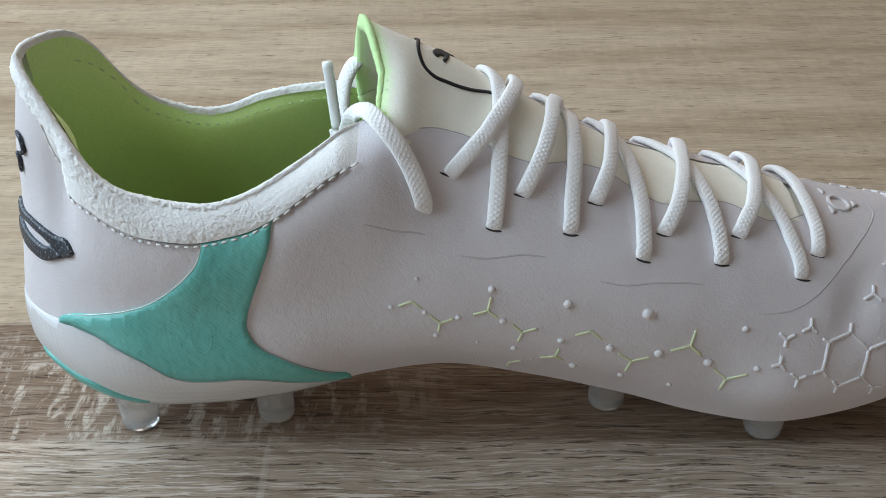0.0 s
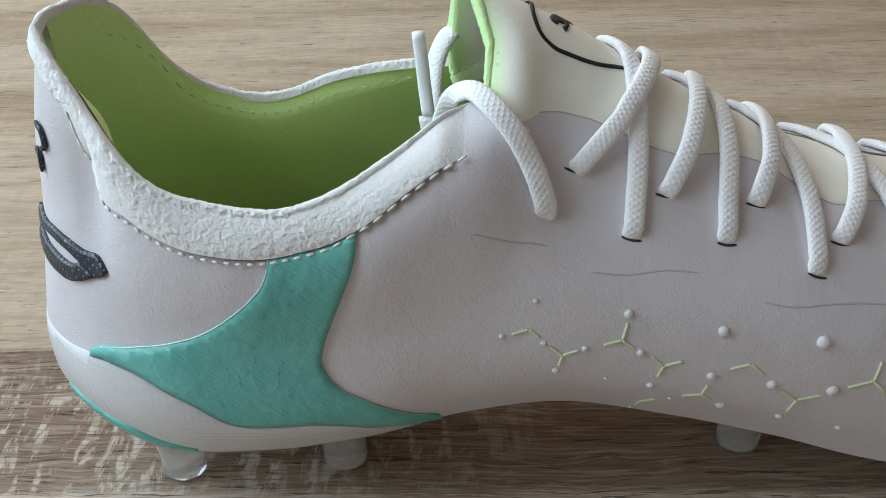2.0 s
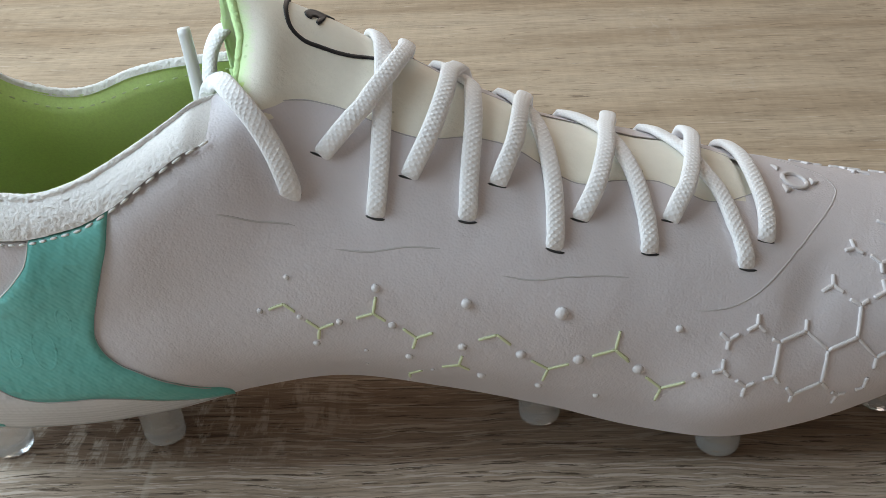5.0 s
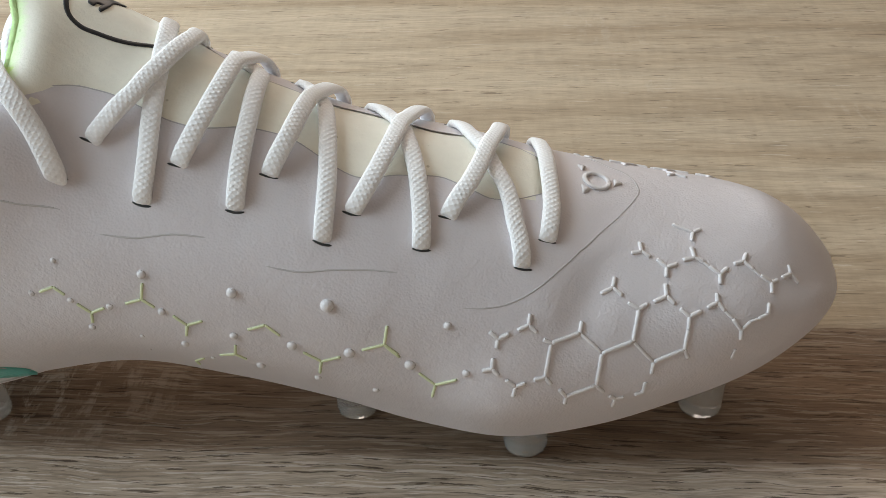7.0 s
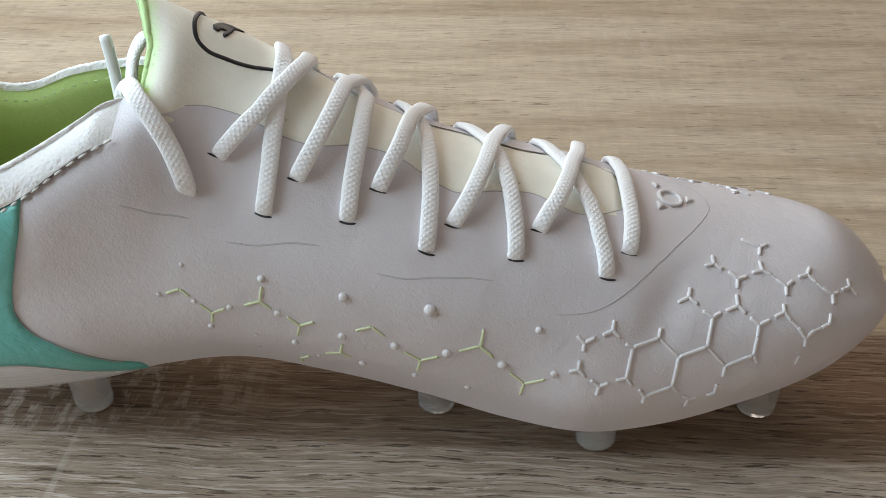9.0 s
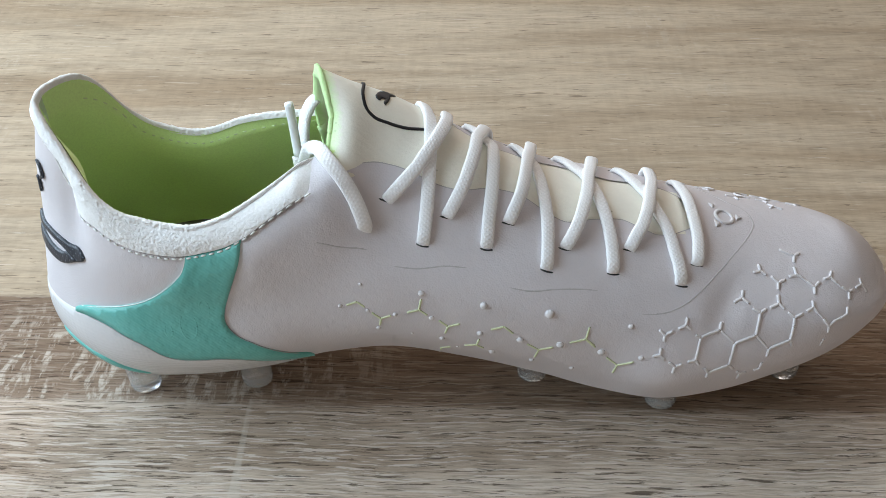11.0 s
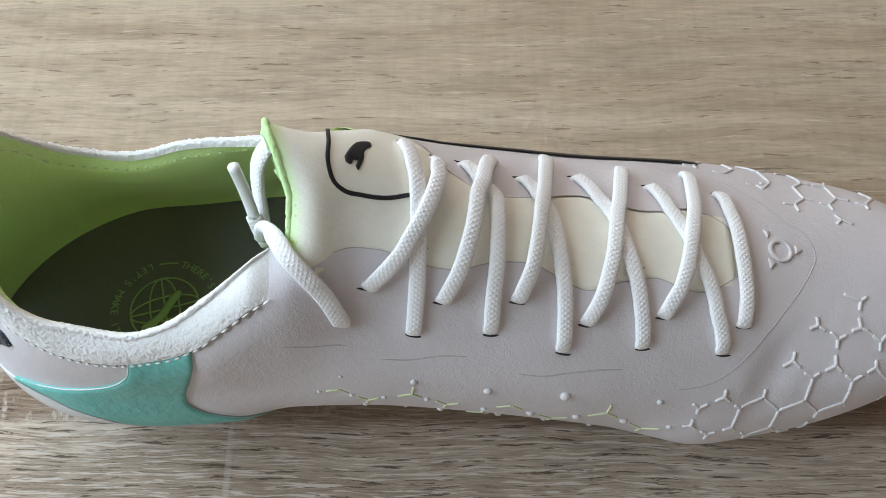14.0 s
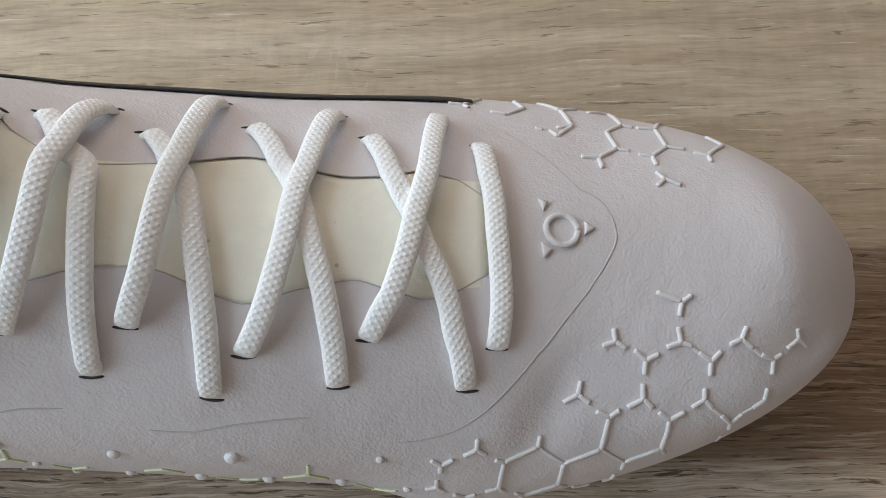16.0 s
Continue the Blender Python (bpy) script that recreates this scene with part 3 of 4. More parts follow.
def build_tongue():
    rows, marks = [], []
    for s in np.linspace(TONGUE_START, TONGUE_END + .003, 110):
        starts = [min(leather_limit(min(s, TONGUE_END - .001), side), 4) - .25 for side in (-1, 1)]
        near, far = (spread(s, side, np.linspace(a, 5, 28)) for side, a in zip((-1, 1), starts))
        row = np.vstack([near, far[::-1][1:]])
        v = np.concatenate([np.linspace(starts[0], 5, 28), 10 - np.linspace(starts[1], 5, 28)[::-1][1:]])
        w = np.interp(v, [3.75, 6.25], [0, 1])
        back = max(0.0, 1 - (s - TONGUE_START) / .02)
        back = back * back * (3 - 2 * back)
        row[:, 0] += back * np.interp(w, [0, .25, .5, .75, 1], [.0012, .0025, -.0027, -.0050, -.0040])
        beyond = np.clip((w - .5) * 2, 0, 1)
        row[:, 1] += back * beyond * (-.72) * (row[:, 1] - .0045)
        over = np.minimum(v - starts[0] - .25, 10 - starts[1] - .25 - v)
        row[:, 2] -= .0006 * np.clip(1 - over / .06, 0, 1)
        if s > TONGUE_END - .004:
            row[:, 2] -= .0012
        rows.append([Vector(p) for p in row])
        marks.append(v)
    bm = sheet(rows)
    uv = bm.loops.layers.uv.new("UVMap")
    wide = len(rows[0])
    bm.verts.index_update()
    for f in bm.faces:
        for loop in f.loops:
            r, c = divmod(loop.vert.index, wide)
            loop[uv].uv = (r / 109 * (TONGUE_END + .003 - TONGUE_START), marks[r][c])
    ob = part("tongue", bm, KNIT, boot, "cream knitted tongue standing up at the ankle")
    thick = ob.modifiers.new("thick", "SOLIDIFY")
    thick.thickness, thick.offset = 0.0028, -1
    return [p for p, v in zip(rows[0], marks[0]) if v > 3.45]


def tube(points, wide, thick, segments=12, up=None, taper=0.0):
    """A flat oval tube along points, with UV along it in metres; up: its flat side's normal at each point."""
    pts = [Vector(p) for p in points]
    bm = bmesh.new()
    uv = bm.loops.layers.uv.new("UVMap")
    rings, dist = [], [0.0]
    for a, b in zip(pts, pts[1:]):
        dist.append(dist[-1] + (b - a).length)
    for i, p in enumerate(pts):
        t = (pts[min(i + 1, len(pts) - 1)] - pts[max(i - 1, 0)]).normalized()
        u = Vector(up[i]) if up else Vector((0, 0, 1))
        across = t.cross(u).normalized()
        u = across.cross(t).normalized()
        e = 1 - taper * (abs(2 * i / (len(pts) - 1) - 1) ** 8)
        rings.append([bm.verts.new(p + across * math.cos(a) * abs(math.cos(a)) ** -.25 * wide / 2 * e + u * math.sin(a) * abs(math.sin(a)) ** -.2 * thick / 2 * e)
                      if abs(math.cos(a)) > 1e-6 and abs(math.sin(a)) > 1e-6 else bm.verts.new(p + across * math.cos(a) * wide / 2 * e + u * math.sin(a) * thick / 2 * e)
                      for a in np.linspace(0, 2 * math.pi, segments, endpoint=False)])
    for i, (a, b) in enumerate(zip(rings, rings[1:])):
        for k in range(segments):
            j = (k + 1) % segments
            f = bm.faces.new((a[k], a[j], b[j], b[k]))
            for loop, (d, c) in zip(f.loops, ((dist[i], k), (dist[i], k + 1), (dist[i + 1], k + 1), (dist[i + 1], k))):
                loop[uv].uv = (d, c / segments)
    for ring in (rings[0], rings[-1]):
        bm.faces.new(ring)
    return bm


COLLAR_V = curve([(0, 3.55), (.004, 3.52), (.0075, 3.40), (.0110, 3.20), (.0150, 2.96), (.0190, 2.80), (.0240, 2.79), (.0329, 2.93), (.0424, 2.96), (.060, 2.99), (.076, 3.0), (.0815, 3.04), (.088, 3.09), (.095, 3.05), (.104, 3.08)])


def build_collar():
    """The padded terry rim: from the stitched seam over the edge and a little way inside, its pile uneven."""
    rows = []
    line = [.0005, .0008, .0012, .0017, .0023] + [.003 + .00028 * k for k in range(360)]
    for side in (-1, 1):
        for s in (reversed(line) if side < 0 else line):
            row = []
            fade = float(np.clip((TONGUE_START - .0004 - s) / .007, 0, 1))
            fade = fade * fade * (3 - 2 * fade)
            low_v = float(COLLAR_V(s)) + .01
            for w in np.linspace(0, 1, 42):
                p, n = skin(s, low_v + (4 - low_v) * w, side, -.0005 + (.0008 + .0017 * (1 - .5 * max(0.0, 1 - s / .012)) * math.sin(math.pi * (.08 + .74 * w)) ** .6) * fade)
                row.append(p)
            top = row[-1]
            flat = Vector((n.x, n.y, 0)).normalized()
            for ang in np.linspace(.25, math.pi * .72, 13):
                row.append(top + flat * (math.cos(ang) - 1) * .0011 * (.4 + .6 * fade) + Vector((0, 0, math.sin(ang) * .0012 * (.3 + .7 * fade))))
            low = row[-1]
            for d in (.0004, .0009, .0015):
                row.append(low - flat * d * .45 + Vector((0, 0, -d)))
            middle = Vector((low.x, low.y, low.z)) - flat * .001
            for k in range(1, len(row) - 1):
                out = (row[k] - middle).normalized()
                tuft = noise.noise(row[k] * 950) * .00034 + noise.noise(row[k] * 1900) * .00028 + noise.noise(row[k] * 250) * .00014 + .0002
                row[k] = row[k] + out * (tuft - .0002) * (.15 + .85 * fade)
            rows.append(row)
    part("collar", sheet(rows), TERRY, boot, "white padded terry collar with stitched lower edge")


def build_lining():
    bm = bmesh.new()
    vs = np.linspace(.75, 3.985, 30)
    for side in (-1, 1):
        line = [s for s in STATIONS if s < .122]
        rows = []
        for s in line:
            at = vs
            w = np.clip((vs - 3.3) / .6, 0, 1)[:, None]
            rows.append([bm.verts.new(p) for p in spread(s, side, at, .0036) * (1 - w) + spread(s, side, at, .0014) * w])
        for a, b in zip(rows, rows[1:]):
            for i in range(len(vs) - 1):
                bm.faces.new((a[i], a[i + 1], b[i + 1], b[i]))
    bmesh.ops.remove_doubles(bm, verts=bm.verts[:], dist=0.00005)
    part("lining", bm, LINING, boot, "lime green fabric lining")


INSOLE_Z = curve([(0, .0385), (.03, .037), (.06, .0365), (.09, .040), (.13, .044), (.17, .038)])


def build_insole():
    rows = []
    for s in [s for s in STATIONS if s < .16]:
        ends = []
        for side in (-1, 1):
            pts = spread(s, side, np.linspace(0, 3, 40), .0038)
            k = int(np.argmax(pts[:, 2] >= INSOLE_Z(s)))
            ends.append(pts[k])
        rows.append([Vector((ends[0][0], ends[0][1] + (ends[1][1] - ends[0][1]) * w, INSOLE_Z(s) - .0015 * math.sin(math.pi * w))) for w in np.linspace(0, 1, 15)])
    part("insole", sheet(rows), INSOLE, boot, "dark grey insole with a printed green globe")


def build_plate():
    """The outsole plate under the upper, rounded at its edge."""
    rows = []
    for s in STATIONS:
        a, b = surface(s, 0.22, -1), surface(s, 0.22, 1)
        na, nb = surface(s, 0.0, -1), surface(s, 0.0, 1)
        row = []
        for w in np.linspace(0, 1, 17):
            mid = a.lerp(b, w)
            e = min(w, 1 - w) * 2
            drop = (a.z - na.z) * min(1, e * 5) ** .6 + .0006 * min(1, e * 4)
            row.append(Vector((mid.x, mid.y + (.0008 if w < .5 else -.0008) * (1 - e), mid.z - drop)))
        rows.append(row)
    part("sole_plate", sheet(rows), FROST, boot, "frosted white outsole plate")


def build_stud(x, y, radius, root):
    rows = []
    for z, r in ((root + .001, 1.75), (root * .92, 1.42), (root * .75, 1.18), (root * .5, 1.02), (.0048, .99), (.0022, 1.0), (.0010, .96), (.0003, .84), (.0001, .6), (.0, .1)):
        rows.append([Vector((x + math.cos(a) * radius * r * 1.12, y + math.sin(a) * radius * r, z)) for a in np.linspace(0, 2 * math.pi, 24, endpoint=False)])
    bm = sheet(rows, True)
    part("stud", bm, STUD, boot, "clear moulded stud")


build_upper()
tongue_edge = build_tongue()
build_collar()
build_lining()
build_insole()
build_plate()
for x, y in ((.0300, -.0220), (.0706, -.0188), (.1715, -.0138), (.2165, -.0255), (.2629, -.0106), (.031, .007), (.0725, .009), (.216, .026), (.262, .018), (.171, .02)):
    build_stud(x, y, .0050, NEAR[0][1](x) + .001)
# the tongue's lime edge
edge_line = along(np.array([tuple(p + Vector((.0005, 0, -.0010))) for p in tongue_edge]), 5)
bm = tube(edge_line, .0019, .0030, 20)
for k in bm.verts:
    k.co += Vector((noise.noise(k.co * 2200), noise.noise(k.co * 2200 + Vector((9, 0, 0))), noise.noise(k.co * 2200 + Vector((0, 9, 0))))) * .00022
part("tongue_edge", bm, LIME, boot, "bright lime fuzzy rolled edge of the tongue")

# laces: each strand's way over the boot as (s, v), v past 5 on the far side; the last number is how high it rides
STRANDS = [
    ([(.1343, 2.60), (.1352, 3.00), (.1356, 3.50), (.1358, 4.10), (.1357, 4.68), (.1344, 5.20), (.1330, 5.80), (.1318, 6.15)], .0012),
    ([(.1231, 3.02), (.1284, 3.61), (.1334, 4.16), (.1373, 4.58), (.1394, 4.96), (.1395, 5.60), (.1400, 6.15)], .0026),
    ([(.1536, 2.68), (.1541, 3.25), (.1549, 4.13), (.1549, 4.85), (.1538, 5.70), (.1496, 6.10), (.1462, 6.28)], .0012),
    ([(.1413, 3.03), (.1455, 3.85), (.1484, 4.53), (.1497, 5.50), (.1513, 6.20), (.1538, 6.58)], .0026),
    ([(.1721, 2.58), (.1722, 3.17), (.1713, 4.23), (.1696, 4.93), (.1676, 5.58), (.1646, 6.05), (.1611, 6.30)], .0012),
    ([(.1601, 3.08), (.1630, 4.00), (.1645, 4.82), (.1657, 5.75), (.1674, 6.45), (.1690, 6.95)], .0026),
    ([(.1930, 2.67), (.1924, 3.11), (.1906, 4.09), (.1880, 4.93), (.1849, 5.70), (.1804, 6.20), (.1764, 6.50)], .0012),
    ([(.1778, 2.95), (.1816, 3.80), (.1845, 4.58), (.1864, 5.65), (.1888, 6.45), (.1906, 6.83)], .0026),
    ([(.2150, 2.63), (.2131, 3.21), (.2108, 4.18), (.2075, 4.65), (.2044, 5.29), (.2004, 6.20), (.1972, 6.52)], .0012),
    ([(.1982, 3.06), (.2020, 4.00), (.2050, 4.66), (.2073, 5.50), (.2088, 6.45), (.2097, 6.97)], .0026),
    ([(.2203, 3.03), (.2210, 3.95), (.2203, 4.81), (.2191, 6.00), (.2177, 6.52)], .0016),
]
LACE_V = .011


def lace_way(points, lift):
    """Places and normals along a strand: out of its eyelet, over the boot and into the far one."""
    way = along(np.array([(a, c * LACE_V) for a, c in points]), 8)
    pts, ups = [], []
    for k, (s, v) in enumerate(way):
        v, w = v / LACE_V, k / (len(way) - 1)
        rise = min(1.0, w / .22, (1 - w) / .16)
        h = .0009 + (lift - .0009) * rise * rise * (3 - 2 * rise) - .0026 * max(0.0, 1 - w / .035) - .0026 * max(0.0, 1 - (1 - w) / .035)
        p, n = skin(s, v if v <= 5 else 10 - v, -1 if v <= 5 else 1, h)
        pts.append(p)
        ups.append(n)
    return pts, ups


for points, lift in STRANDS:
    pts, ups = lace_way(points, lift)
    part("lace", tube(pts, .0042, .0020, 16, ups, .05), LACE, boot, "flat white woven lace")


# ---- details on the skin ----
def smooth(points, steps=6):
    """A Catmull-Rom curve through tuples."""
    return along(np.array(points, float), steps)


SCALE_V = 0.011   # metres to one span of v, for plans drawn in (s, v)


def thread(points, side, lift, steps=6):
    """A smooth line over the skin: places and normals for tube(); a negative v counts on the other side."""
    pts, ups = [], []
    for s, v in smooth([(a, c * SCALE_V) for a, c in points], steps):
        v = v / SCALE_V
        if v > 5:
            p, n = skin(s, 10 - v, -side, lift)
        else:
            p, n = skin(s, v, side, lift)
        pts.append(p)
        ups.append(n)
    return pts, ups




def inside(p, poly):
    x, y = p
    hit = False
    for (x0, y0), (x1, y1) in zip(poly, np.roll(poly, -1, axis=0)):
        if (y0 > y) != (y1 > y) and x < x0 + (y - y0) * (x1 - x0) / (y1 - y0):
            hit = not hit
    return hit


def nearest(p, poly):
    a, b = poly, np.roll(poly, -1, axis=0)
    d = b - a
    t = np.clip(((p - a) * d).sum(1) / np.maximum((d * d).sum(1), 1e-16), 0, 1)
    q = a + d * t[:, None]
    return q[np.argmin(((q - p) ** 2).sum(1))]


def overlay(runs, lift, cell, place, sink=.0004):
    """A thin shell on the skin over the area that the runs of plan points close; place(a, b, lift) gives a point and its normal."""
    poly = np.vstack([smooth(r, 8)[:-1] if len(r) > 2 else np.array(r, float)[:-1] for r in runs])
    lo, hi = poly.min(0) - cell, poly.max(0) + cell
    nx, ny = int((hi[0] - lo[0]) / cell) + 1, int((hi[1] - lo[1]) / cell) + 1
    keep = [(i, j) for i in range(nx) for j in range(ny) if inside((lo[0] + (i + .5) * cell, lo[1] + (j + .5) * cell), poly)]
    cells, bm, at = set(keep), bmesh.new(), {}
    for i, j in keep:
        for a, b in ((i, j), (i + 1, j), (i + 1, j + 1), (i, j + 1)):
            if (a, b) not in at:
                p = lo + np.array([a, b]) * cell
                rim = not all(c in cells for c in ((a, b), (a - 1, b), (a, b - 1), (a - 1, b - 1)))
                q = nearest(p, poly) if rim else p
                at[a, b] = (bm.verts.new(place(q[0], q[1], lift if not rim else lift * .75)[0]), bm.verts.new(place(q[0], q[1], -sink)[0]) if rim else None)
    for i, j in keep:
        ring = [(i, j), (i + 1, j), (i + 1, j + 1), (i, j + 1)]
        bm.faces.new([at[k][0] for k in ring])
        for (a, b), beside in zip(zip(ring, ring[1:] + ring[:1]), ((i, j - 1), (i + 1, j), (i, j + 1), (i - 1, j))):
            if beside not in cells:
                bm.faces.new((at[b][0], at[a][0], at[a][1], at[b][1]))
    return bm


def on_side(a, b, lift):
    return skin(max(a, .0008), b / SCALE_V, -1, lift)


def plan(*points):
    return [(s, v * SCALE_V) for s, v in points]


# teal wing and the frosted cup below it
LOWER = [(.0159, 1.44), (.0236, 1.50), (.0309, 1.48), (.0376, 1.39), (.0445, 1.27), (.0504, 1.09), (.0550, 1.03), (.0621, 1.04), (.0684, 1.03), (.0751, .89), (.0816, .62), (.0883, .26), (.0960, .03)]
WING_FRONT = [(.0817, 3.08), (.0807, 2.80), (.0778, 2.52), (.0747, 2.24), (.0728, 2.02), (.0722, 1.83), (.0730, 1.68), (.0756, 1.48), (.0801, 1.28), (.0856, .97), (.0912, .52), (.0955, .16), (.0960, .03)]
WING_REAR = [(.0159, 1.44), (.0219, 1.61), (.0302, 1.73), (.0380, 1.87), (.0449, 2.06), (.0492, 2.22), (.0545, 2.44), (.0589, 2.63), (.0619, 2.79), (.0631, 2.92), (.0635, 3.00)]
part("heel_cup", overlay([plan((.0008, 1.30), (.008, 1.38), (.0159, 1.46)), plan(*[(s, v + .02) for s, v in LOWER]), plan((.0960, .05), (.05, .02), (.0008, .02)), plan((.0008, .02), (.0008, 1.30))], .0003, .0011, on_side), CUP, boot, "frosted white heel cup moulded to the sole")
part("heel_wing", overlay([plan(*WING_FRONT), plan(*LOWER[::-1]), plan(*WING_REAR), plan((.0635, 3.00), (.0725, 3.01), (.0817, 3.08))], .0009, .0010, on_side), TEAL, boot, "embossed glossy teal wing on the heel")
part("teal_band", overlay([plan((.0080, .34), (.0180, .44), (.0269, .50), (.0334, .30), (.0410, .13)), plan((.0410, .13), (.0340, .09), (.0270, .12), (.0180, .07), (.0080, .05)), plan((.0080, .05), (.0080, .34))], .0009, .0008, on_side), TEAL, boot, "narrow teal band along the heel's lower edge")
for name, line, mat, lift, label in (("wing_edge", WING_REAR[1:], THREAD, .0006, "thin white edge of the wing"), ("wing_seam", WING_FRONT[1:-1], GROOVE_DARK, .0003, "fine dark seam round the wing"), ("wing_seam", LOWER[1:-1], GROOVE_DARK, .0007, "fine dark seam round the wing")):
    p, u = thread(line, -1, lift)
    part(name, tube(p, .00030, .00034, 6, u, .5), mat, bpy.data.objects["heel_wing"], label)
# faint embossing on the wing
for s, v, r in ((.0600, 1.78, .0028), (.0665, 2.12, .0016), (.0530, 1.66, .0013)):
    pts, ups = thread([(s + r * math.cos(a), v + r * math.sin(a) / SCALE_V) for a in np.linspace(0, 6.28, 16)], -1, .00083, 3)
    part("embossed_ring", tube(pts, .0009, .00018, 8, ups), TEAL, bpy.data.objects["heel_wing"])

# navy stripe and letter hooks at the back of the heel
def on_heel(a, b, lift):
    return skin(max(a, .0008), b / .027, -1, lift)


def heel_plan(*points):
    return [(s, v * .027) for s, v in points]


TIP_TOP, TIP_LOW, GAP_END = (.0238, 2.251), (.0206, 2.143), (.0157, 2.183)
part("heel_stripe", overlay([heel_plan((.0010, 2.285), (.0030, 2.262), (.0075, 2.271), (.0121, 2.268), (.0175, 2.256), (.0224, 2.268), TIP_TOP), heel_plan(TIP_TOP, (.0228, 2.195), TIP_LOW), heel_plan(TIP_LOW, GAP_END), heel_plan(GAP_END, (.0128, 2.203), (.0095, 2.210), (.0056, 2.208), (.0029, 2.195), (.0010, 2.190)), heel_plan((.0010, 2.190), (.0010, 2.285))], .0010, .0004, on_heel), NAVY, boot, "raised navy rubber stripe on the heel")
part("heel_stripe", overlay([heel_plan((.0010, 2.150), (.0025, 2.150), (.0051, 2.138), (.0091, 2.134), (.0123, 2.135), (.0147, 2.155), GAP_END), heel_plan(GAP_END, TIP_LOW), heel_plan(TIP_LOW, (.0160, 2.071), (.0130, 2.037), (.0096, 2.028), (.0051, 2.031), (.0024, 2.060), (.0010, 2.085)), heel_plan((.0010, 2.085), (.0010, 2.150))], .0010, .0004, on_heel), NAVY, boot, "raised navy rubber stripe on the heel")
for pts in ([(.0030, 2.80), (.0054, 2.77), (.0063, 2.72), (.0050, 2.68)], [(.0030, 2.66), (.0042, 2.63), (.0047, 2.55)]):
    p, u = thread(pts, -1, .0005)
    part("heel_mark", tube(p, .0013, .0010, 8, u, .3), NAVY, boot, "raised navy rubber mark")
# far side stripe
p, u = thread([(.020, 2.75), (.06, 2.72), (.10, 2.70), (.14, 2.78), (.18, 2.58), (.205, 2.40), (.216, 2.34)], 1, .0004)
part("side_stripe", tube(p, .0038, .0007, 10, u, .5), BLACK, boot, "long dark stripe along the side")

# eyelet slits under the lace ends
for s, v, side in [(*points[0], -1) for points, _ in STRANDS] + [(points[-1][0], 10 - points[-1][1], 1) for points, _ in STRANDS] + [(.1173, 2.64, -1)]:
    shift = .006 if side < 0 else .0
    p, u = thread([(s - .0020, v + shift + .012), (s, v + shift), (s + .0020, v + shift + .012)], side, .00003, 4)
    part("eyelet", tube(p, .00055, .0003, 8, u, .6), SLIT, boot)

# lace from the rearmost eyelet over the collar, its end and the loop behind the tongue
over = [skin(a, c, -1, h)[0] for a, c, h in ((.1172, 2.60, -.0016), (.1170, 2.66, .0006), (.1155, 2.78, .0016), (.1130, 2.96, .0017), (.1105, 3.26, .0018), (.1072, 3.68, .0020))]
path = smooth(over + [(.1034, -.0172, .1022), (.1000, -.0130, .0992), (.0978, -.0105, .0935), (.0965, -.0095, .088)], 6)
nearly = [Vector((.2, -.85, .6 + .4 * w)).normalized() for w in np.linspace(0, 1, len(path))]
part("lace", tube(path, .0046, .0019, 16, nearly, .05), LACE, boot, "flat white woven lace crossing the collar")
path = smooth([(.0925, -.0005, .1074), (.0930, -.0012, .1020), (.0936, -.0026, .0950), (.0942, -.0044, .0905)], 4)
part("aglet", tube(path, .0028, .0026, 12, [Vector((0, -1, 0))] * len(path)), WHITE, boot, "white plastic lace tip standing up")
path = smooth([(.0942, -.0044, .0905), (.0950, -.0060, .0860), (.0960, -.0070, .080)], 4)
part("lace", tube(path, .0044, .0020, 12, [Vector((0, -1, 0))] * len(path)), LACE, boot, "white lace end below its tip")
path = smooth([(.1012, .0100, .1032), (.0990, .0075, .1038), (.0964, .0050, .1005), (.0954, .0025, .0955), (.0956, -.0010, .0900), (.0964, -.0055, .086)], 5)
part("lace", tube(path, .0046, .0020, 12, [Vector((-.6, -.7, .3))] * len(path)), LACE, boot, "white lace looped behind the tongue")

# stitches along the collar's lower edge
bm = bmesh.new()
for side in (-1, 1):
    at = .005
    while at < .1025:
        a, n = skin(at, COLLAR_V(at) - .03, side, .0008)
        b, _ = skin(at + .0017, COLLAR_V(at + .0017) - .03, side, .0008)
        t = (b - a).normalized()
        m = Matrix.LocRotScale((a + b) / 2, t.to_track_quat("X", "Z"), ((b - a).length * .62, .00036, .00036))
        bmesh.ops.create_icosphere(bm, subdivisions=1, radius=1, matrix=m)
        at += .0026 if (b - a).length < .0022 else .0016
# a dark line laid on the skin paints the shade of the sunken seam
for side in (-1, 1):
    p, u = thread([(k, COLLAR_V(k) - .01) for k in np.arange(.008, .080, .003)], side, .0001, 3)
    part("seam_line", tube(p, .0004, .0002, 6, u, .5), GROOVE_DARK, boot, "dark seam line under the collar, a recess's shade as colour")
tagged(part("stitching", bm, THREAD, boot, "row of white stitches under the collar"), kind="stuff")

